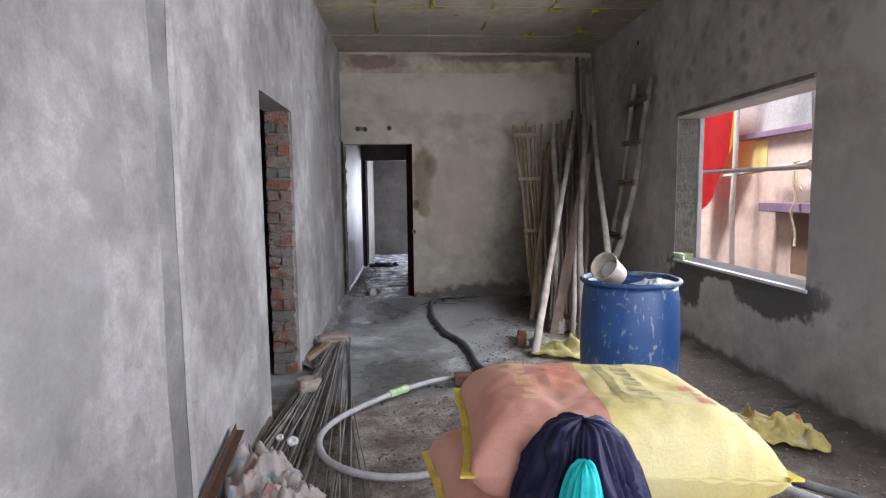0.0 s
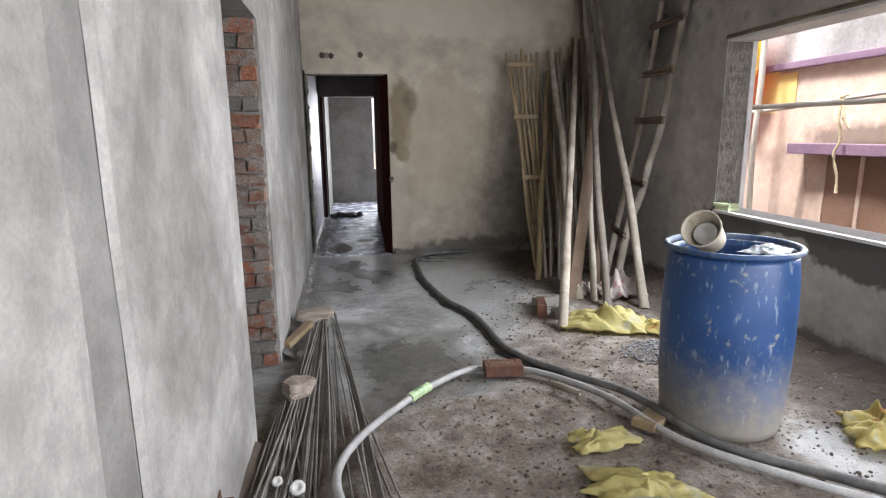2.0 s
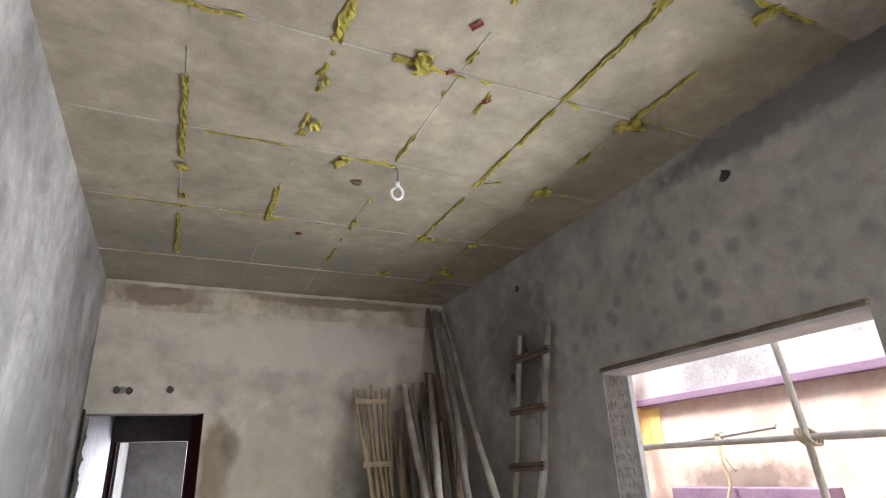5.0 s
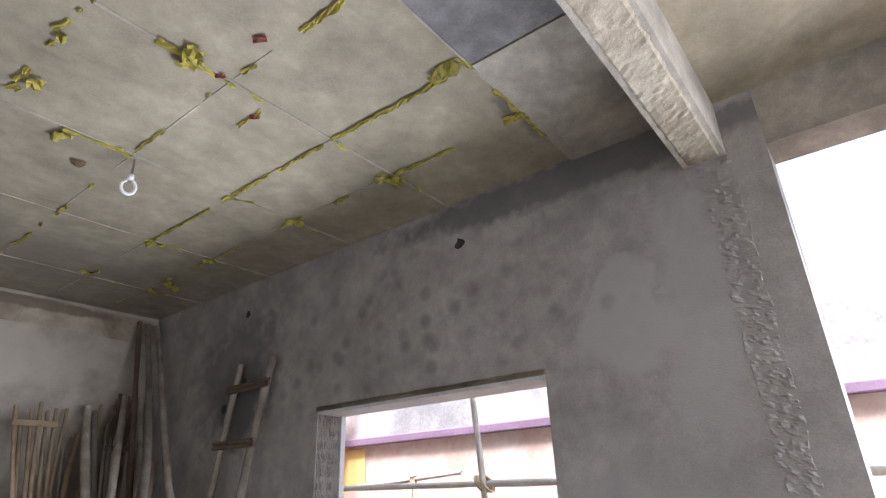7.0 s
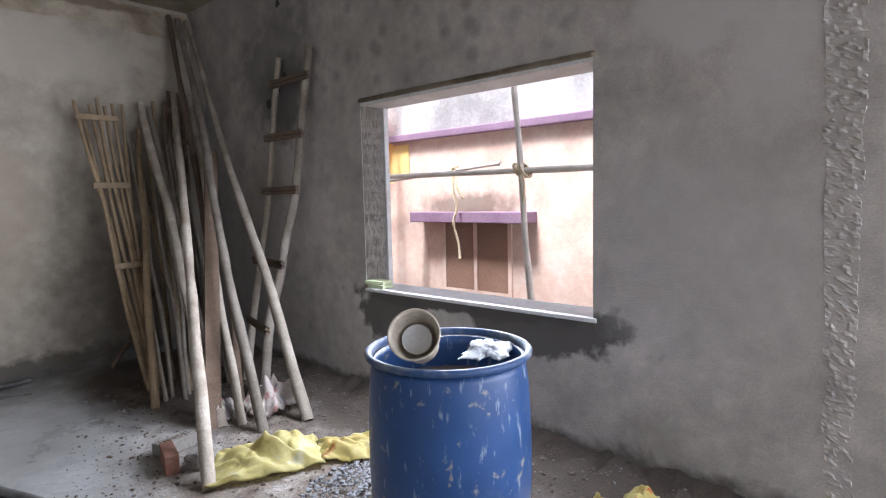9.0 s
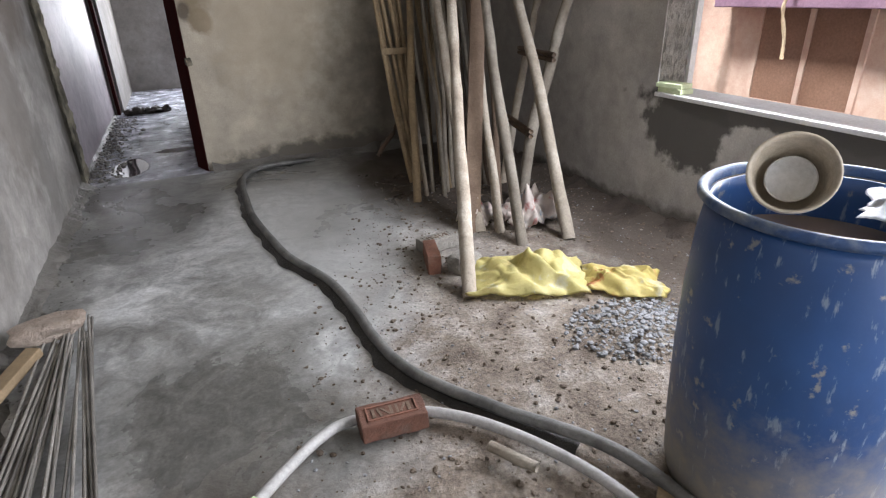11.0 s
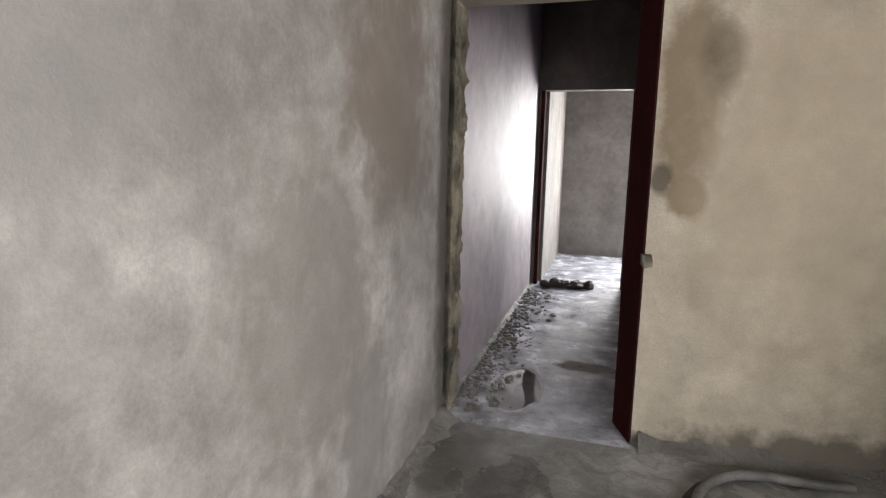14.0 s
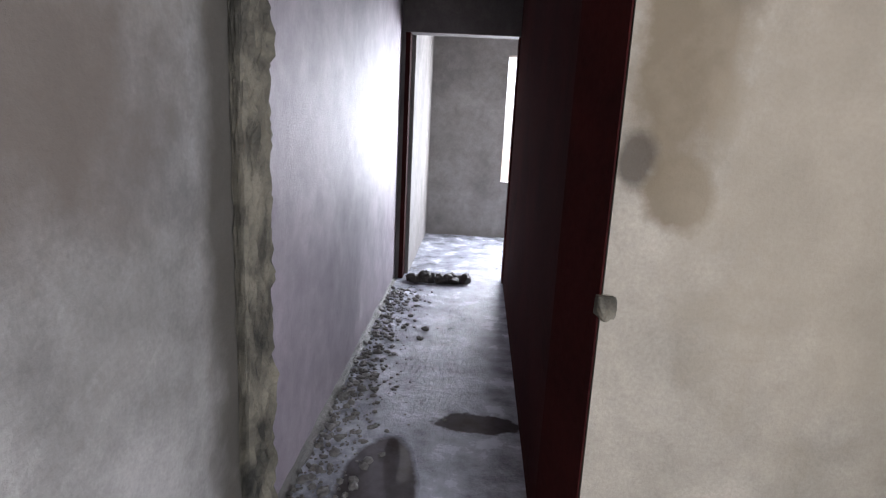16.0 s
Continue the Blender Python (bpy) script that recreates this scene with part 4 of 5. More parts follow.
def sack_skin(bm, u0, u1, lx, ly, h, seed, lift=0.0, v0=-1, v1=1, nu=44, nv=48, both=True):
    for side in ((1, -1) if both else (1,)):
        rows = []
        for j in range(nv + 1):
            v = v0 + (v1 - v0) * j / nv
            row = []
            for i in range(nu + 1):
                u = u0 + (u1 - u0) * i / nu
                pin = 1 - 0.05 * (1 - v * v) * abs(u) ** 3
                hh = sack_height(u, v, h if side > 0 else h * 0.8, seed)
                row.append(bm.verts.new((u * lx * pin, v * ly * (1 - 0.04 * (1 - u * u)), side * (hh + lift))))
            rows.append(row)
        for a, b in zip(rows, rows[1:]):
            for k in range(nu):
                q = (a[k], a[k + 1], b[k + 1], b[k])
                bm.faces.new(q if side > 0 else q[::-1])


def cement_sack(m, seed, split, printed, label):
    sack = tagged(empty("cement_sack"), label, "sack", "cement sacks")
    sack.matrix_basis = m
    lx, ly, h = 0.325, 0.275, 0.115
    bm = bmesh.new()
    sack_skin(bm, -1, split, lx, ly, h, seed)
    part("pink_end", bm, M_SACK_P, sack, "dusty pink printed end", True)
    bm = bmesh.new()
    sack_skin(bm, split, 1, lx, ly, h, seed)
    part("yellow_body", bm, M_SACK_Y, sack, "dusty yellow woven body", True)
    for sgn in (-1, 1):
        bm = bmesh.new()
        pts = [Vector((sgn * (lx * (1 - 0.05 * (1 - v * v)) + 0.004), v * ly * 1.03, 0.012 * noise.noise((v * 4, seed, 0)))) for v in np.linspace(-1, 1, 30)]
        for k in range(29):
            a, b = pts[k], pts[k + 1]
            o = Vector((sgn * 0.028 + 0.006 * noise.noise((k * 0.5, seed, 1)), 0, 0.006 * noise.noise((k * 0.7, seed, 4))))
            q = [bm.verts.new(p) for p in (a - o * 0.5, b - o * 0.5, b + o * 0.5, a + o * 0.5)]
            bm.faces.new(q)
        bmesh.ops.remove_doubles(bm, verts=bm.verts, dist=0.003)
        bmesh.ops.solidify(bm, geom=bm.faces[:], thickness=0.006)
        part("seam", bm, M_STITCH, sack, "stitched yellow hem")
    if printed:
        # broad bars in place of the printed words
        for name, mat, u0, u1, v0, v1, cuts in (("printed_bar", M_PRINT, 0.19, 0.33, -0.55, 0.75, 9), ("printed_bar", M_PRINT, 0.06, 0.13, -0.6, 0.7, 1), ("printed_mark", M_PRINT_R, 0.62, 0.74, -0.5, 0.1, 3), ("printed_mark", M_PRINT_F, -0.62, -0.5, -0.5, 0.6, 6), ("printed_mark", M_PRINT_R, -0.36, -0.12, -0.1, 0.7, 1)):
            for c in range(cuts):
                bm = bmesh.new()
                a, b = v0 + (v1 - v0) * c / cuts, v0 + (v1 - v0) * (c + (0.72 if cuts > 1 else 1)) / cuts
                sack_skin(bm, u0 + (0.04 if c % 3 == 1 else 0), u1, lx, ly, h, seed, 0.001, a, b, 10, 12 if cuts > 1 else 40, False)
                part(name, bm, mat, sack, "", True)
    return sack


for _k, (_x, _y, _rz) in enumerate(((0.45, 2.08, 3), (0.49, 2.06, -4), (0.42, 2.11, 2), (0.47, 2.06, -3), (0.4, 2.09, 5))):
    cement_sack(pose(_x, _y, 0.09 + _k * 0.148, 0, 0, _rz), _k * 3.3 + 1, -0.15, False, "dusty yellow and pink cement sack in the stack")
cement_sack(pose(0.462, 2.09, 0.845, -2, 2, -3), 4.4, -0.08, True, "full dusty pink and yellow cement sack on top")

M_NAVY = mottled("navy_satin_cloth", ((0.3, (0.008, 0.007, 0.026)), (0.7, (0.02, 0.018, 0.065))), 4, 60, 0.5, spec=0.25)
M_TEAL = mottled("teal_cloth", ((0.3, (0.0, 0.32, 0.33)), (0.7, (0.005, 0.45, 0.44))), 4, 60, 0.7)


def bundle(name, c, sx, sy, top, low, mat, label, seed, folds):
    """A cloth bunched up over a lump, with folds that run down from the crown."""
    bm = bmesh.new()
    rings = []
    nv, nu = 40, 200
    for j in range(nv + 1):
        t = j / nv
        z = top - (top - low) * (t ** 1.7)
        rr = min(1.0, (1 - (1 - min(t * 1.7, 1)) ** 2) ** 0.5) * (0.92 + 0.25 * t)
        ring = []
        for k in range(nu):
            a = 2 * math.pi * k / nu
            tw = a + 0.5 * t + 1.1 * noise.noise((math.cos(a) * 1.4, math.sin(a) * 1.4, t * 2.5 + seed))
            f = 1 + (0.1 * math.sin(folds * tw) + 0.06 * math.sin(folds * 2.3 * tw + seed + 3 * t)) * min(1, 0.35 + t * 3) + 0.22 * noise.noise((math.cos(a) * 2, math.sin(a) * 2, t * 3 + seed))
            ring.append(bm.verts.new((c[0] + sx * rr * f * math.cos(a), c[1] + sy * rr * f * math.sin(a), z + 0.012 * noise.noise((math.cos(a) * 3, math.sin(a) * 3, seed + t * 4)))))
        rings.append(ring)
    for r0, r1 in zip(rings, rings[1:]):
        for k in range(nu):
            bm.faces.new((r0[k], r1[k], r1[(k + 1) % nu], r0[(k + 1) % nu]))
    bm.faces.new(rings[-1])
    return tagged(part(name, bm, mat, None, "", True), label, "cloth")


bundle("shawl", (0.335, 1.775), 0.125, 0.115, 1.0, 0.02, M_NAVY, "navy satin shawl bunched over the sack edge", 1.0, 19)
bundle("teal_cloth", (0.303, 1.665), 0.046, 0.04, 0.972, 0.02, M_TEAL, "bright teal cloth tucked in the shawl", 6.0, 5)

# ---- rebar bundle and what lies on it ----
M_STEEL = mottled("dusty_steel_bar", ((0.3, (0.13, 0.118, 0.105)), (0.7, (0.34, 0.32, 0.29))), 8, 120, 0.55, 0.2, relief=0.5, per_object=0.4)
for k in range(34):
    _a = random.uniform(-1, 1)
    _far = Vector((-0.62 + 0.07 * _a + random.uniform(-0.03, 0.03), 5.9 + random.uniform(-0.15, 0.12), 0.06 + random.uniform(0, 0.04)))
    _near = Vector((-0.52 + 0.34 * _a, 2.95 + random.uniform(-0.5, 0.5), 0.03 + random.uniform(0, 0.03)))
    _mid = _far.lerp(_near, 0.5) + Vector((random.uniform(-0.04, 0.04), 0, -0.012))
    bm = bmesh.new()
    tube(bm, spline([_far, _mid, _near], 12), 0.0058, 6)
    tagged(part("steel_bar", bm, M_STEEL, None, "", True), "thin dusty steel reinforcing bar on the floor", "steel bar", "reinforcing bars")
for k in range(8):
    bm = bmesh.new()
    _x = -0.83 + 0.012 * k
    tube(bm, spline([(-0.72 + 0.01 * k, 5.45, 0.05), (_x + 0.02, 4.6, 0.045 + 0.004 * (k % 3)), (_x - 0.03 + 0.03 * k, 3.3 + 0.06 * k, 0.03)], 12), 0.0045, 6)
    tagged(part("steel_bar", bm, M_STEEL, None, "", True), "thin dusty steel reinforcing bar on the floor", "steel bar", "reinforcing bars")


def lump(bm, c, s, seed, sub=2, rough=0.35, rz=0.0):
    r = bmesh.ops.create_icosphere(bm, subdivisions=sub, radius=1.0)
    m = Matrix.Rotation(rz, 3, "Z")
    for v in r["verts"]:
        d = v.co.copy()
        p = max(abs(d.x), abs(d.y), abs(d.z))
        d = d.lerp(d / p * 0.8, 0.5)
        d *= 1 + rough * noise.noise(d * 1.4 + Vector((seed, seed * 2, 0)))
        v.co = m @ Vector((d.x * s[0], d.y * s[1], d.z * s[2])) + Vector(c)


def rock(name, c, s, mat, label, seed, rz=0.0):
    bm = bmesh.new()
    lump(bm, (0, 0, 0), s, seed, 3, 0.3)
    ob = part(name, bm, mat, None)
    ob.matrix_basis = pose(*c, 0, 0, rz)
    return tagged(ob, label, "stone")


M_STONE = mottled("pinkish_broken_concrete", ((0.3, (0.27, 0.21, 0.17)), (0.7, (0.40, 0.34, 0.29))), 6, 60, 0.95, relief=0.9, depth=0.02)
rock("broken_stone", (-0.7, 5.9, 0.115), (0.15, 0.08, 0.045), M_STONE, "pinkish broken concrete lump on the bar ends", 1.2, 5)
rock("broken_stone", (-0.72, 4.7, 0.09), (0.1, 0.075, 0.055), M_STONE, "rough stone weighing down the bars", 4.2, 35)
_ob = part("timber_offcut", box(-0.03, -0.17, -0.02, 0.03, 0.17, 0.02, 0.006), M_BAMBOO)
_ob.matrix_basis = pose(-0.8, 5.6, 0.075, 8, 0, -25)
tagged(_ob, "short split timber offcut on the bars", "timber")
M_WHITEP = mottled("white_plastic", ((0.3, (0.6, 0.6, 0.58)), (0.7, (0.75, 0.75, 0.73))), 8, 60, 0.5)
for _x, _y, _s in ((-0.655, 3.84, 1.0), (-0.74, 3.9, 0.7)):
    _ob = part("white_bottle_top", lathe(((0.0, 0.012), (0.012, 0.014), (0.014, 0.022), (0.026, 0.022), (0.031, 0.016), (0.031, 0.0), (0.0, 0.0)), 20), M_WHITEP, None, "", True)
    _ob.matrix_basis = pose(_x, _y, 0.052, 35, 0, 0) @ Matrix.Scale(_s, 4)
    tagged(_ob, "small white plastic cap on the bars", "cap", "plastic caps")


def bag_material(name, a, b_, c_):
    m, nt, b, co = start(name, 0.5)
    n1, n2 = tex(nt, "noise", 9, 5, 0.55, co, 0.6), tex(nt, "noise", 60, 4, 0.6, co)
    paint(nt, b, mixc(nt, 0.25, ramp(nt, n1, ((0.34, a), (0.41, b_), (0.60, b_), (0.66, c_))), ramp(nt, n2, ((0.3, (0.3, 0.3, 0.3)), (0.7, (0.7, 0.7, 0.7)))), "OVERLAY"))
    bump(nt, b, n2, 0.2, 0.005)
    return m


M_BAG = bag_material("printed_white_plastic_bag", (0.5, 0.2, 0.18), (0.64, 0.57, 0.53), (0.34, 0.42, 0.5))
M_RAG = bag_material("torn_yellow_sack_cloth", (0.55, 0.2, 0.07), (0.6, 0.5, 0.17), (0.6, 0.56, 0.36))
M_YSACK = bag_material("empty_yellow_sack_cloth", (0.5, 0.43, 0.16), (0.64, 0.57, 0.24), (0.64, 0.61, 0.42))
crumple("plastic_bag", -0.74, 3.42, 0.02, 0.16, 0.2, 0.2, 30, M_BAG, "crumpled white plastic bag with red print", "plastic bag", 3.1, 5, ragged=0.5)
crumple("plastic_bag", -0.56, 3.2, 0.02, 0.13, 0.12, 0.12, -20, M_BAG, "small crumpled white plastic bag with print", "plastic bag", 8.1, 5, ragged=0.5)
_ob = part("rusty_angle_iron", boxes((-0.02, -0.5, 0, 0.02, 0.5, 0.004), (-0.02, -0.5, 0.004, -0.016, 0.5, 0.04)), mottled("rusty_iron", ((0.3, (0.06, 0.03, 0.02)), (0.7, (0.12, 0.06, 0.035))), 8, 80, 0.85, 0.2))
_ob.matrix_basis = pose(-0.83, 3.0, 0.16, 14, 0, 0)
tagged(_ob, "rusty angle iron leaning by the wall foot", "angle iron")

# ---- hoses ----
M_HOSE = mottled("dusty_grey_hose", ((0.3, (0.27, 0.265, 0.26)), (0.7, (0.42, 0.415, 0.41))), 10, 80, 0.6)
M_HOSE_D = mottled("muddy_black_hose", ((0.35, (0.06, 0.059, 0.057)), (0.6, (0.14, 0.138, 0.132)), (0.8, (0.24, 0.236, 0.228))), 7, 80, 0.55)
HZ = 0.028
hose = tagged(empty("dark_hose"), "muddy dark hose winding across the floor", "hose")
_p = spline([(0.95, 8.36, HZ), (0.8, 8.34, HZ), (0.52, 8.32, HZ), (0.34, 8.15, HZ), (0.28, 7.85, HZ), (0.265, 7.45, HZ), (0.265, 7.1, HZ), (0.31, 6.7, HZ), (0.37, 6.33, HZ), (0.5, 5.95, HZ), (0.54, 5.6, HZ), (0.55, 5.35, HZ), (0.6, 5.05, HZ + 0.01), (0.78, 4.72, HZ + 0.02), (1.02, 4.36, HZ + 0.03), (1.14, 3.86, HZ + 0.03), (1.5, 3.5, HZ + 0.03), (2.0, 3.0, HZ + 0.03), (2.6, 2.2, HZ + 0.03)], 220)
bm = bmesh.new()
tube(bm, _p, 0.022, 10, True, 0.06)
part("tube", bm, M_HOSE_D, hose, "", True)
# added dark ribbon that stands for the hose's shadow side and wet edge
bm = bmesh.new()
_rows = []
for k in range(6, 168):
    q, d = _p[k], (_p[k + 1] - _p[k - 1]).normalized()
    n = Vector((d.y, -d.x, 0))
    w = 0.055 + 0.025 * noise.noise((k * 0.21, 3, 1))
    _rows.append([bm.verts.new((*(q + n * a).xy, z)) for a, z in ((-0.004, HZ - 0.006), (w * 0.6, 0.022 + 0.004 * noise.noise((k * 0.4, 1, 1))), (w, 0.002))])
for a, b in zip(_rows, _rows[1:]):
    for j in range(2):
        bm.faces.new((a[j], a[j + 1], b[j + 1], b[j]))
bmesh.ops.recalc_face_normals(bm, faces=bm.faces)
tagged(part("hose_shade_strip", bm, mottled("wet_shade_black", ((0.3, (0.012, 0.011, 0.01)), (0.7, (0.035, 0.032, 0.029))), 9, 60, 0.5, relief=0.7), None, "", True), "dark strip beside the hose: its shadow side and wet edge", "mud", kind="stuff")
hose2 = tagged(empty("grey_hose"), "pale grey hose looped over the dirt floor", "hose")
_p = spline([(2.4, 2.1, HZ + 0.03), (1.8, 3.05, HZ + 0.03), (1.35, 3.5, HZ + 0.03), (1.02, 3.88, HZ + 0.035), (0.9, 4.32, HZ + 0.03), (0.74, 4.63, HZ + 0.02), (0.56, 4.8, HZ + 0.02), (0.4, 4.86, HZ + 0.012), (0.24, 4.85, HZ + 0.02), (0.02, 4.68, HZ + 0.03), (-0.17, 4.47, HZ + 0.04), (-0.4, 4.15, HZ + 0.05), (-0.5, 3.87, HZ + 0.055), (-0.45, 3.6, HZ + 0.055), (-0.28, 3.42, HZ + 0.05), (-0.03, 3.37, HZ + 0.04), (0.36, 3.48, HZ + 0.03), (0.7, 3.5, HZ + 0.03), (1.1, 3.2, HZ + 0.03)], 220)
bm = bmesh.new()
tube(bm, _p, 0.0185, 10, True, 0.04)
part("tube", bm, M_HOSE, hose2, "", True)
bm = bmesh.new()
tube(bm, _p[112:121], [0.024 + 0.004 * (k % 2) for k in range(9)], 10, True, 0.3)
part("taped_joint", bm, bag_material("green_tape", (0.25, 0.4, 0.2), (0.4, 0.52, 0.3), (0.55, 0.55, 0.5)), hose2, "joint bound with pale green tape")

# ---- loose bricks, rags, stones ----
def loose_brick(c, rx, ry, rz, mat, label):
    b = tagged(empty("brick"), label, "brick", "loose bricks")
    b.matrix_basis = pose(*c, rx, ry, rz)
    bm = box(-0.112, -0.053, -0.036, 0.112, 0.053, 0.034, 0.006)
    bmesh.ops.subdivide_edges(bm, edges=[e for e in bm.edges if e.calc_length() > 0.08], cuts=4, use_grid_fill=True)
    for v in bm.verts:
        v.co += Vector((noise.noise(v.co * 30), noise.noise(v.co * 30 + Vector((5, 0, 0))), noise.noise(v.co * 30 + Vector((0, 7, 0))))) * 0.004
    part("body", bm, mat, b)
    bm = boxes((-0.085, -0.034, 0.034, 0.085, -0.028, 0.0385), (-0.085, 0.028, 0.034, 0.085, 0.034, 0.0385), (-0.085, -0.028, 0.034, -0.079, 0.028, 0.0385), (0.079, -0.028, 0.034, 0.085, 0.028, 0.0385))
    part("frog_rim", bm, mat, b)
    bm = bmesh.new()
    for k, (w, sl) in enumerate(((0.01, 0), (0.008, 0.2), (0.008, 0.6), (0.01, 0), (0.008, 0), (0.008, -0.5), (0.012, 0))):
        add_box(bm, -w / 2, -0.021, 0.033, w / 2, 0.021, 0.0365, Matrix.Translation((-0.062 + k * 0.02, 0, 0)) @ Matrix.Rotation(sl, 4, "Z"))
    part("stamped_marks", bm, M_BARK, b, "dark stamped marks in the frog")
    return b


loose_brick((0.44, 4.8, 0.066), 0, 0, -5, M_BRICK, "orange-red fired brick holding down the hose")
loose_brick((1.06, 5.92, 0.055), 90, 0, 75, M_BRICK, "fired brick on edge beside the poles")
loose_brick((1.17, 6.1, 0.05), 0, 0, 10, M_MORTAR, "mortar-crusted brick beside the poles")
_ob = part("plank_offcut", box(-0.11, -0.055, -0.02, 0.11, 0.055, 0.02, 0.004), M_BAMBOO)
_ob.matrix_basis = pose(0.99, 4.1, 0.05, 0, 8, 40)
tagged(_ob, "dusty timber offcut under the hose", "timber")
_bm = bmesh.new()
stick_mesh(_bm, (0, 0, 0), (0.08, -0.15, 0.01), 0.019, 0.016, 0.004, 3)
_ob = part("wood_stub", _bm, M_WOOD, None, "", True)
_ob.matrix_basis = pose(0.68, 4.56, 0.05)
tagged(_ob, "short round stub of wood in the dirt", "wood")
rock("mortar_lump", (1.2, 5.8, 0.05), (0.11, 0.08, 0.06), M_MORTAR, "crusted lump of mortar by the pole feet", 7.7, 30)
crumple("empty_sack", 1.42, 5.52, 0.015, 0.29, 0.2, 0.11, -25, M_YSACK, "crumpled empty yellow woven sack on dirt", "sack", 5.5, 4.6, 50, 0.12)
crumple("empty_sack", 1.8, 5.28, 0.015, 0.2, 0.14, 0.08, -35, M_RAG, "torn yellow and orange sack on dirt", "sack", 9.4, 5, 46, 0.18)
crumple("torn_sack", 2.05, 3.75, 0.03, 0.25, 0.17, 0.12, -25, M_RAG, "torn yellow sack with orange print", "sack", 1.7, 7, 46, 0.18)
crumple("torn_sack", 0.67, 3.98, 0.03, 0.15, 0.075, 0.05, 10, M_YSACK, "torn strip of yellow sacking in the dirt", "sack", 6.6, 5, 30, 0.5)
crumple("torn_sack", 0.69, 3.62, 0.03, 0.2, 0.1, 0.06, -15, M_YSACK, "torn strip of yellow sacking in the dirt", "sack", 3.6, 5, 30, 0.5)
crumple("plastic_bag", 1.86, 6.22, 0.02, 0.18, 0.15, 0.18, 0, M_BAG, "crumpled white printed bag behind the poles", "plastic bag", 12.1, 5, 32, 0.4)
crumple("plastic_bag", 1.55, 6.35, 0.02, 0.12, 0.1, 0.12, 40, M_BAG, "small crumpled white bag among pole feet", "plastic bag", 15.1, 5, 24, 0.4)
M_SOAP = mottled("pale_green_block", ((0.3, (0.45, 0.52, 0.3)), (0.7, (0.58, 0.64, 0.42))), 8, 60, 0.8)
for _x, _y, _z, _r in ((R + 0.05, 5.84, 0.812, 0), (R + 0.045, 5.85, 0.84, 9)):
    _ob = part("green_block", box(-0.05, -0.085, -0.0135, 0.05, 0.085, 0.0135, 0.005), M_SOAP)
    _ob.matrix_basis = pose(_x, _y, _z, 0, 0, _r)
    tagged(_ob, "pale green foam block on the window sill", "block", "green blocks")

# gravel heap, pebbles and crumbs
M_GRAVEL = mottled("blue_grey_gravel", ((0.3, (0.14, 0.144, 0.15)), (0.7, (0.27, 0.275, 0.285))), 12, 60, 0.9)


def scatter(name, n, pick, smin, smax, mat, label, category, flat=0.6):
    vs, fs = [], []
    base = bmesh.new()
    bmesh.ops.create_icosphere(base, subdivisions=1, radius=1)
    bv = [v.co.copy() for v in base.verts]
    bf = [[v.index for v in f.verts] for f in base.faces]
    base.free()
    for i in range(n):
        x, y, z = pick()
        s = smin * (smax / smin) ** (random.random() ** 2.2)
        sx, sy, sz, a = s * random.uniform(0.7, 1.3), s * random.uniform(0.6, 1.1), s * flat * random.uniform(0.7, 1.2), random.uniform(0, 6.28)
        ca, sa = math.cos(a), math.sin(a)
        k = len(vs)
        for v in bv:
            j = 1 + 0.35 * noise.noise(v * 1.7 + Vector((i * 1.3, i * 0.7, 0)))
            px, py = v.x * sx * j, v.y * sy * j
            vs.append((x + px * ca - py * sa, y + px * sa + py * ca, z + v.z * sz * j + sz * 0.4))
        fs += [[q + k for q in f] for f in bf]
    me = bpy.data.meshes.new(name)
    me.from_pydata(vs, [], fs)
    me.materials.append(mat)
    return tagged(new(name, me), label, category, kind="stuff")


def pick_gravel():
    a, r = random.uniform(0, 6.28), random.random() ** 0.6
    x, y = 1.6 + 0.34 * r * math.cos(a), 4.93 + 0.26 * r * math.sin(a)
    return x, y, floor_height(x, y) + 0.05 * (1 - r)


scatter("gravel_heap", 700, pick_gravel, 0.006, 0.018, M_GRAVEL, "small heap of blue-grey crushed stone", "gravel")


def pick_dirt():
    while True:
        x, y = random.uniform(-0.2, 2.45), random.uniform(2.6, 7.6)
        if x > 0.25 + 0.42 * (y - 4.9) + random.uniform(-0.3, 0.2) or (y < 4.7 and random.random() < 0.8):
            return x, y, floor_height(x, y)


scatter("dirt_crumbs", 8500, pick_dirt, 0.002, 0.0135, M_DIRT, "brown crumbs of dirt and mortar", "dirt")
scatter("grey_pebbles", 2600, pick_dirt, 0.002, 0.009, M_GRAVEL, "scattered grey pebbles and chips", "pebbles")
scatter("pale_chips", 160, pick_dirt, 0.004, 0.014, M_MORTAR, "pale mortar chips on the dirt", "chips", 0.4)


def pick_left():
    x, y = L + 0.04 + abs(random.gauss(0, 0.08)), random.uniform(5.3, 8.45)
    return x, y, floor_height(x, y)


scatter("wet_crumbs", 260, pick_left, 0.003, 0.012, M_WETMUD, "wet mortar crumbs by the wall foot", "mortar")


def pick_corr():
    x, y = -0.88 + abs(random.gauss(0, 0.12)), random.uniform(8.6, 11.6)
    return x, y, floor_height(x, y)


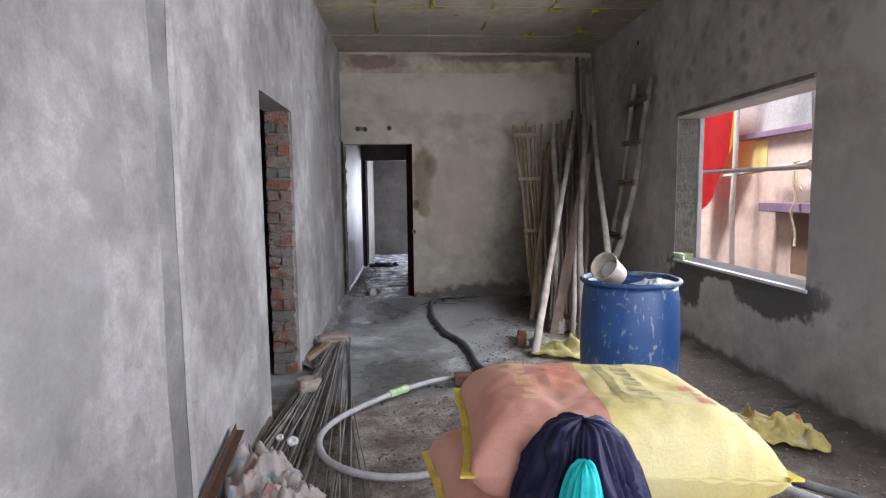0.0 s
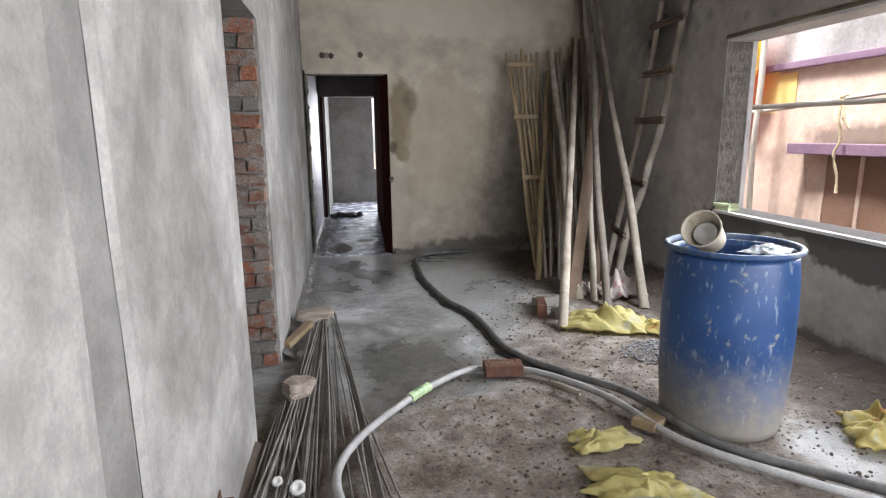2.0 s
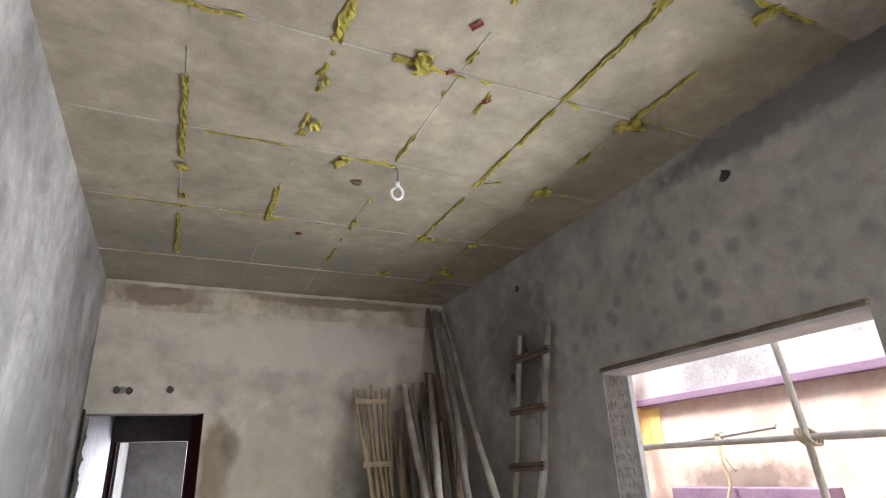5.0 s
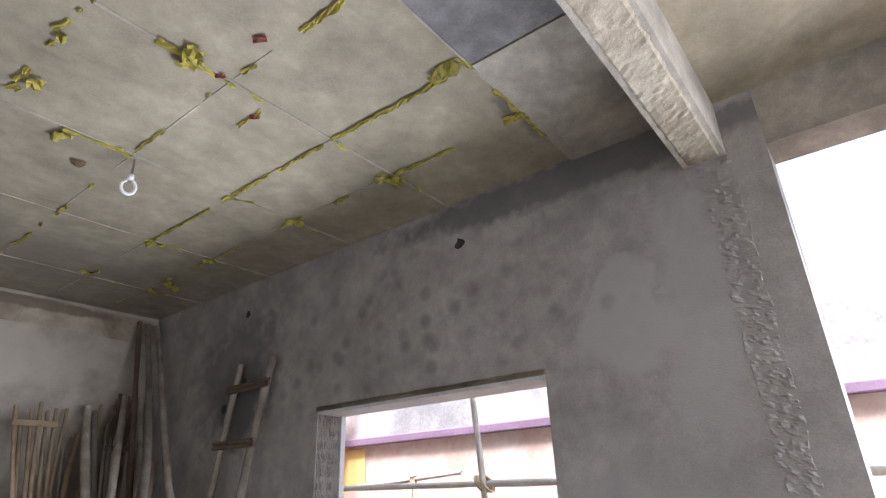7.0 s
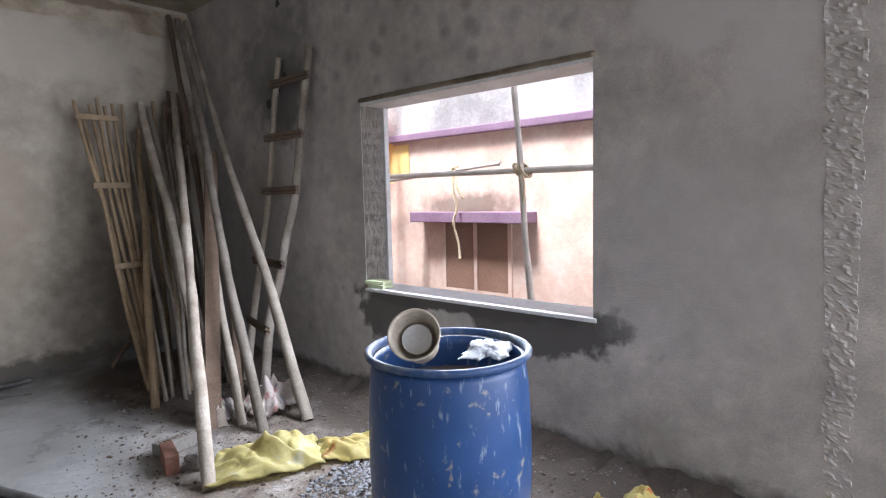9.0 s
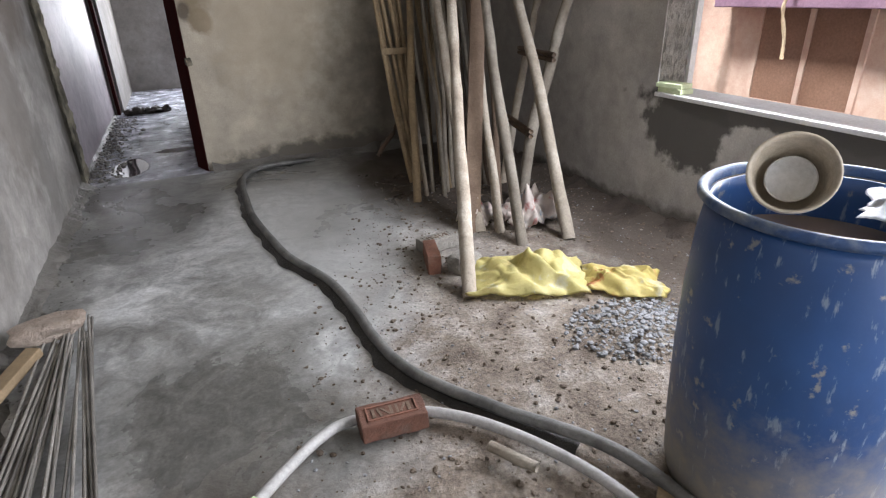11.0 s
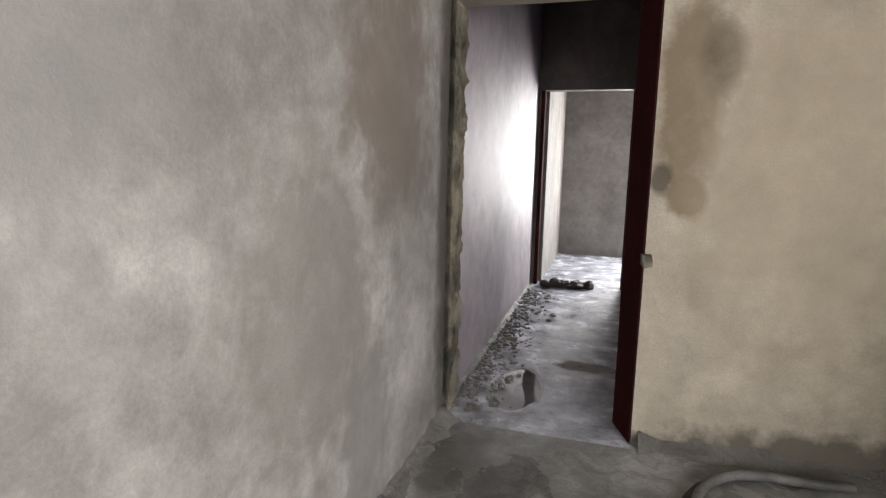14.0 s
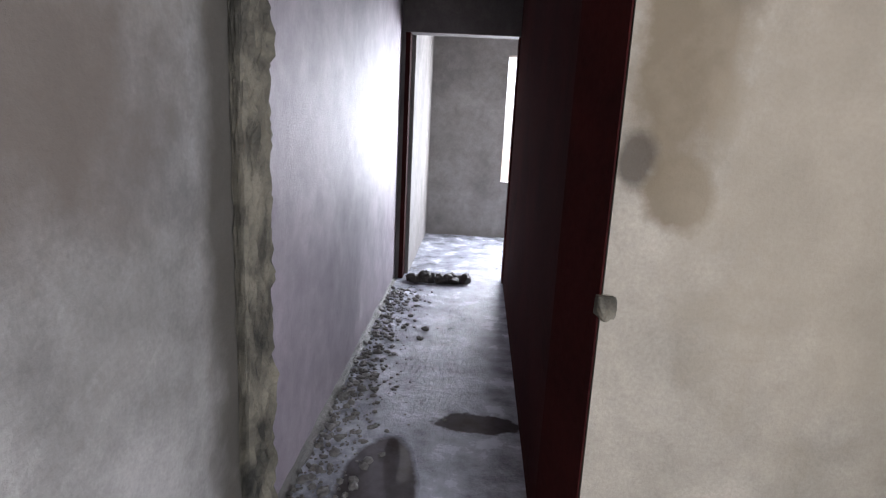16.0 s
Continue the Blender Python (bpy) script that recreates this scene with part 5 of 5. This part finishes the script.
scatter("corridor_rubble", 1100, pick_corr, 0.005, 0.03, M_WETMUD, "wet gravelly rubble along the corridor wall", "rubble")
M_BLACKMUD = mottled("black_mud", ((0.3, (0.03, 0.024, 0.02)), (0.7, (0.07, 0.058, 0.048))), 8, 50, 0.6, relief=0.9)
_bm = bmesh.new()
for k in range(15):
    lump(_bm, (-0.76 + 0.037 * k + random.uniform(-0.02, 0.02), 11.9 + random.uniform(-0.06, 0.06), 0.025), (0.05, 0.06, random.uniform(0.03, 0.07)), k * 1.9, 2, 0.5)
tagged(part("mud_heap", _bm, M_BLACKMUD), "small heap of black mud on the corridor floor", "mud heap", kind="stuff")

# ---- ceiling details ----
M_PAPER = mottled("yellow_paper", ((0.3, (0.52, 0.44, 0.07)), (0.7, (0.7, 0.61, 0.14))), 10, 60, 0.8, per_object=0.35)
M_REDP = mottled("red_paper", ((0.3, (0.25, 0.05, 0.04)), (0.7, (0.33, 0.09, 0.07))), 10, 60, 0.8)


def scrap(x, y, w, l, rz, mat, drop, label):
    w *= 0.7
    drop *= 0.8
    bm = bmesh.new()
    n = max(3, int(l / 0.02))
    rows = []
    for j in range(n + 1):
        t = j / n
        row = []
        for i in range(4):
            q = i / 3 - 0.5
            wob = noise.noise((t * l * 14, x * 5, y * 5))
            row.append(bm.verts.new((q * w * (0.5 + abs(noise.noise((t * l * 17 + i, y * 9, x)))) + 0.01 * wob, (t - 0.5) * l, -0.003 - drop * abs(noise.noise((t * l * 20, i * 0.8, x * 3 + y))))))
        rows.append(row)
    for a, b in zip(rows, rows[1:]):
        for k in range(3):
            bm.faces.new((a[k], a[k + 1], b[k + 1], b[k]))
    bmesh.ops.solidify(bm, geom=bm.faces[:], thickness=0.002)
    ob = part("paper_scrap", bm, mat)
    ob.matrix_basis = pose(x, y, H - 0.002, 0, 0, rz)
    return tagged(ob, label, "paper", "paper scraps")


YL, RL = "torn yellow paper stuck along a ceiling seam", "small red scrap stuck to the ceiling"
for x, y0, y1, w in ((1.49, 3.9, 4.75, 0.05), (1.49, 4.8, 5.2, 0.045), (1.49, 5.3, 5.75, 0.05), (1.5, 5.9, 6.68, 0.035), (1.97, 4.28, 4.76, 0.05), (1.97, 5.1, 5.25, 0.03), (1.97, 5.55, 5.8, 0.06), (1.97, 6.3, 6.9, 0.03), (0.89, 4.0, 4.25, 0.06), (0.28, 4.1, 4.73, 0.09), (-0.31, 5.2, 6.0, 0.06), (-0.31, 6.8, 7.6, 0.04), (0.28, 6.2, 6.75, 0.07), (0.28, 5.3, 5.45, 0.04), (0.9, 6.5, 6.7, 0.04), (0.9, 7.1, 7.4, 0.035), (1.5, 7.5, 7.7, 0.04), (1.1, 4.8, 5.0, 0.03), (0.88, 5.3, 5.6, 0.03)):
    scrap(x, (y0 + y1) / 2, w, y1 - y0, 0, M_PAPER, 0.03, YL)
for x0, x1, y, w in ((-0.7, -0.1, 4.73, 0.06), (-0.2, 0.25, 5.65, 0.035), (0.55, 0.9, 5.66, 0.045), (-0.7, -0.2, 6.65, 0.03), (0.0, 0.4, 6.65, 0.03), (0.55, 0.75, 4.73, 0.1), (1.7, 2.2, 3.84, 0.05), (1.9, 2.1, 4.78, 0.08)):
    scrap((x0 + x1) / 2, y, w, x1 - x0, 90, M_PAPER, 0.03, YL)
for x, y, s in ((0.69, 4.72, 0.11), (0.34, 5.39, 0.07), (0.57, 5.72, 0.08), (1.54, 6.68, 0.09), (2.02, 7.67, 0.1), (2.06, 7.41, 0.11), (1.45, 7.62, 0.07), (1.96, 6.67, 0.06), (1.97, 5.64, 0.09), (1.97, 4.78, 0.1), (1.45, 3.95, 0.11), (1.95, 3.88, 0.09), (-0.3, 6.1, 0.08), (-0.28, 6.5, 0.06), (0.3, 5.0, 0.05), (-0.6, 4.7, 0.08)):
    scrap(x, y, s * 1.35, s * 1.4, 40 * x + 30 * y, M_PAPER, 0.07, "crumpled yellow paper hanging from the ceiling")
for x, y, s in ((0.81, 4.41, 0.06), (1.11, 4.87, 0.05), (0.83, 4.73, 0.05), (0.55, 6.9, 0.06)):
    scrap(x, y, s, s, 50 * x, M_REDP, 0.02, RL)
scrap(0.73, 5.94, 0.09, 0.07, 80, M_BAMBOO, 0.05, "brown cardboard scrap stuck to the ceiling")
for k in range(70):
    _s = random.uniform(0.018, 0.045)
    if k % 5 < 3:
        _x, _y = random.choice((-0.31, 0.28, 0.89, 1.49, 1.97)) + random.gauss(0, 0.012), random.uniform(3.4, 8.2)
    else:
        _x, _y = random.uniform(-0.7, 2.3), random.choice((3.84, 4.73, 5.65, 6.65, 7.7)) + random.gauss(0, 0.012)
    scrap(_x, _y, _s, _s * random.uniform(1, 3), random.uniform(-25, 25) + (90 if k % 5 > 2 else 0), M_PAPER, 0.02, "small torn speck of yellow paper on a seam")
bulb = tagged(empty("bulb_hook", 0.92, 5.7, H), "white fixture hanging on a short ceiling wire", "ceiling hook")
bm = bmesh.new()
tube(bm, [Vector((0, 0, 0.01)), Vector((0.004, 0.0, -0.05)), Vector((0, 0, -0.1))], 0.006, 6)
part("wire", bm, M_STEEL, bulb)
part("socket", lathe(((0.0, -0.095), (0.016, -0.095), (0.018, -0.13), (0.0, -0.13)), 14), M_WHITEP, bulb, "", True)
bm = bmesh.new()
tube(bm, [Vector((0.035 * math.cos(u), 0.012 * math.sin(u * 0.5), -0.17 + 0.04 * math.sin(u))) for u in np.linspace(1.9, 7.5, 24)], 0.009, 8)
part("ring", bm, M_WHITEP, bulb, "white curved ring", True)
M_HOLE_SHADE = mottled("dark_hole_and_shade", ((0.3, (0.03, 0.028, 0.026)), (0.7, (0.06, 0.055, 0.05))), 20, 80, 0.95)
# chips in the plaster; the last three patches stand for ladder rung shadows
for _p, _n, _s in (((R, 4.654, 3.013), "x", 0.035), ((R, 6.9, 3.02), "x", 0.03), ((-0.236, F, 2.308), "y", 0.03), ((-0.66, F, 2.3), "y", 0.03), ((-0.56, F, 2.295), "y", 0.03), ((2.2, 3.45, H), "z", 0.05), ((R, 6.95, 2.35), "x", 0.03), ((R, 7.1, 2.25), "x", 0.04), ((R, 6.85, 2.45), "x", 0.025)):
    bm = bmesh.new()
    lump(bm, _p, tuple(0.006 if a == _n else _s for a in "xyz"), _p[1], 2, 0.7)
    tagged(part("wall_hole_and_shade", bm, M_HOLE_SHADE), "dark ragged patch: plaster chip, or rung shade behind the ladder", "hole", "plaster holes", kind="structure")
rock("door_knot", (0.075, F - 0.012, 0.905), (0.03, 0.025, 0.035), M_EDGE, "mortar knob on the doorway edge", 2.5)

# ---- bricks of the doorway jamb ----
wall_ob = bpy.data.objects["wall_left"]
setting("trim_jamb_mortar", boxes((L - 0.196, 5.238, 0, L - 0.02, 5.252, 2.06)), M_MORTAR, "grey mortar bed of the brick doorway", "trim")
_meshes = []
for k in range(6):
    bm = box(-0.5, -0.5, -0.5, 0.5, 0.5, 0.5)
    bmesh.ops.subdivide_edges(bm, edges=bm.edges[:], cuts=1, use_grid_fill=True)
    for v in bm.verts:
        v.co += Vector((noise.noise(v.co * 3 + Vector((k, 0, 0))), noise.noise(v.co * 3 + Vector((0, k, 5))), noise.noise(v.co * 3 + Vector((9, 0, k))))) * 0.16
    me = bpy.data.meshes.new("brick")
    bm.to_mesh(me)
    bm.free()
    me.materials.append(M_MORTAR if k > 4 else M_SMEAR)
    _meshes.append(me)
for row in range(24):
    z = 0.02 + row * 0.0855
    w = 0.18 if row % 2 else 0.085
    x = L - 0.015
    while x - w > L - 0.215:
        o = new("brick", _meshes[random.choice((0, 1, 2, 3, 1, 4) if 0.45 < z < 1.45 else (0, 4, 5, 4, 5))])
        o.matrix_basis = pose(x - w / 2, 5.235 + random.uniform(-0.02, 0.006), z + 0.036, random.uniform(-3, 3), random.uniform(-3, 3), random.uniform(-4, 4)) @ Matrix.Diagonal((w, 0.05, random.uniform(0.066, 0.076), 1))
        o.parent = wall_ob
        x -= w + 0.012
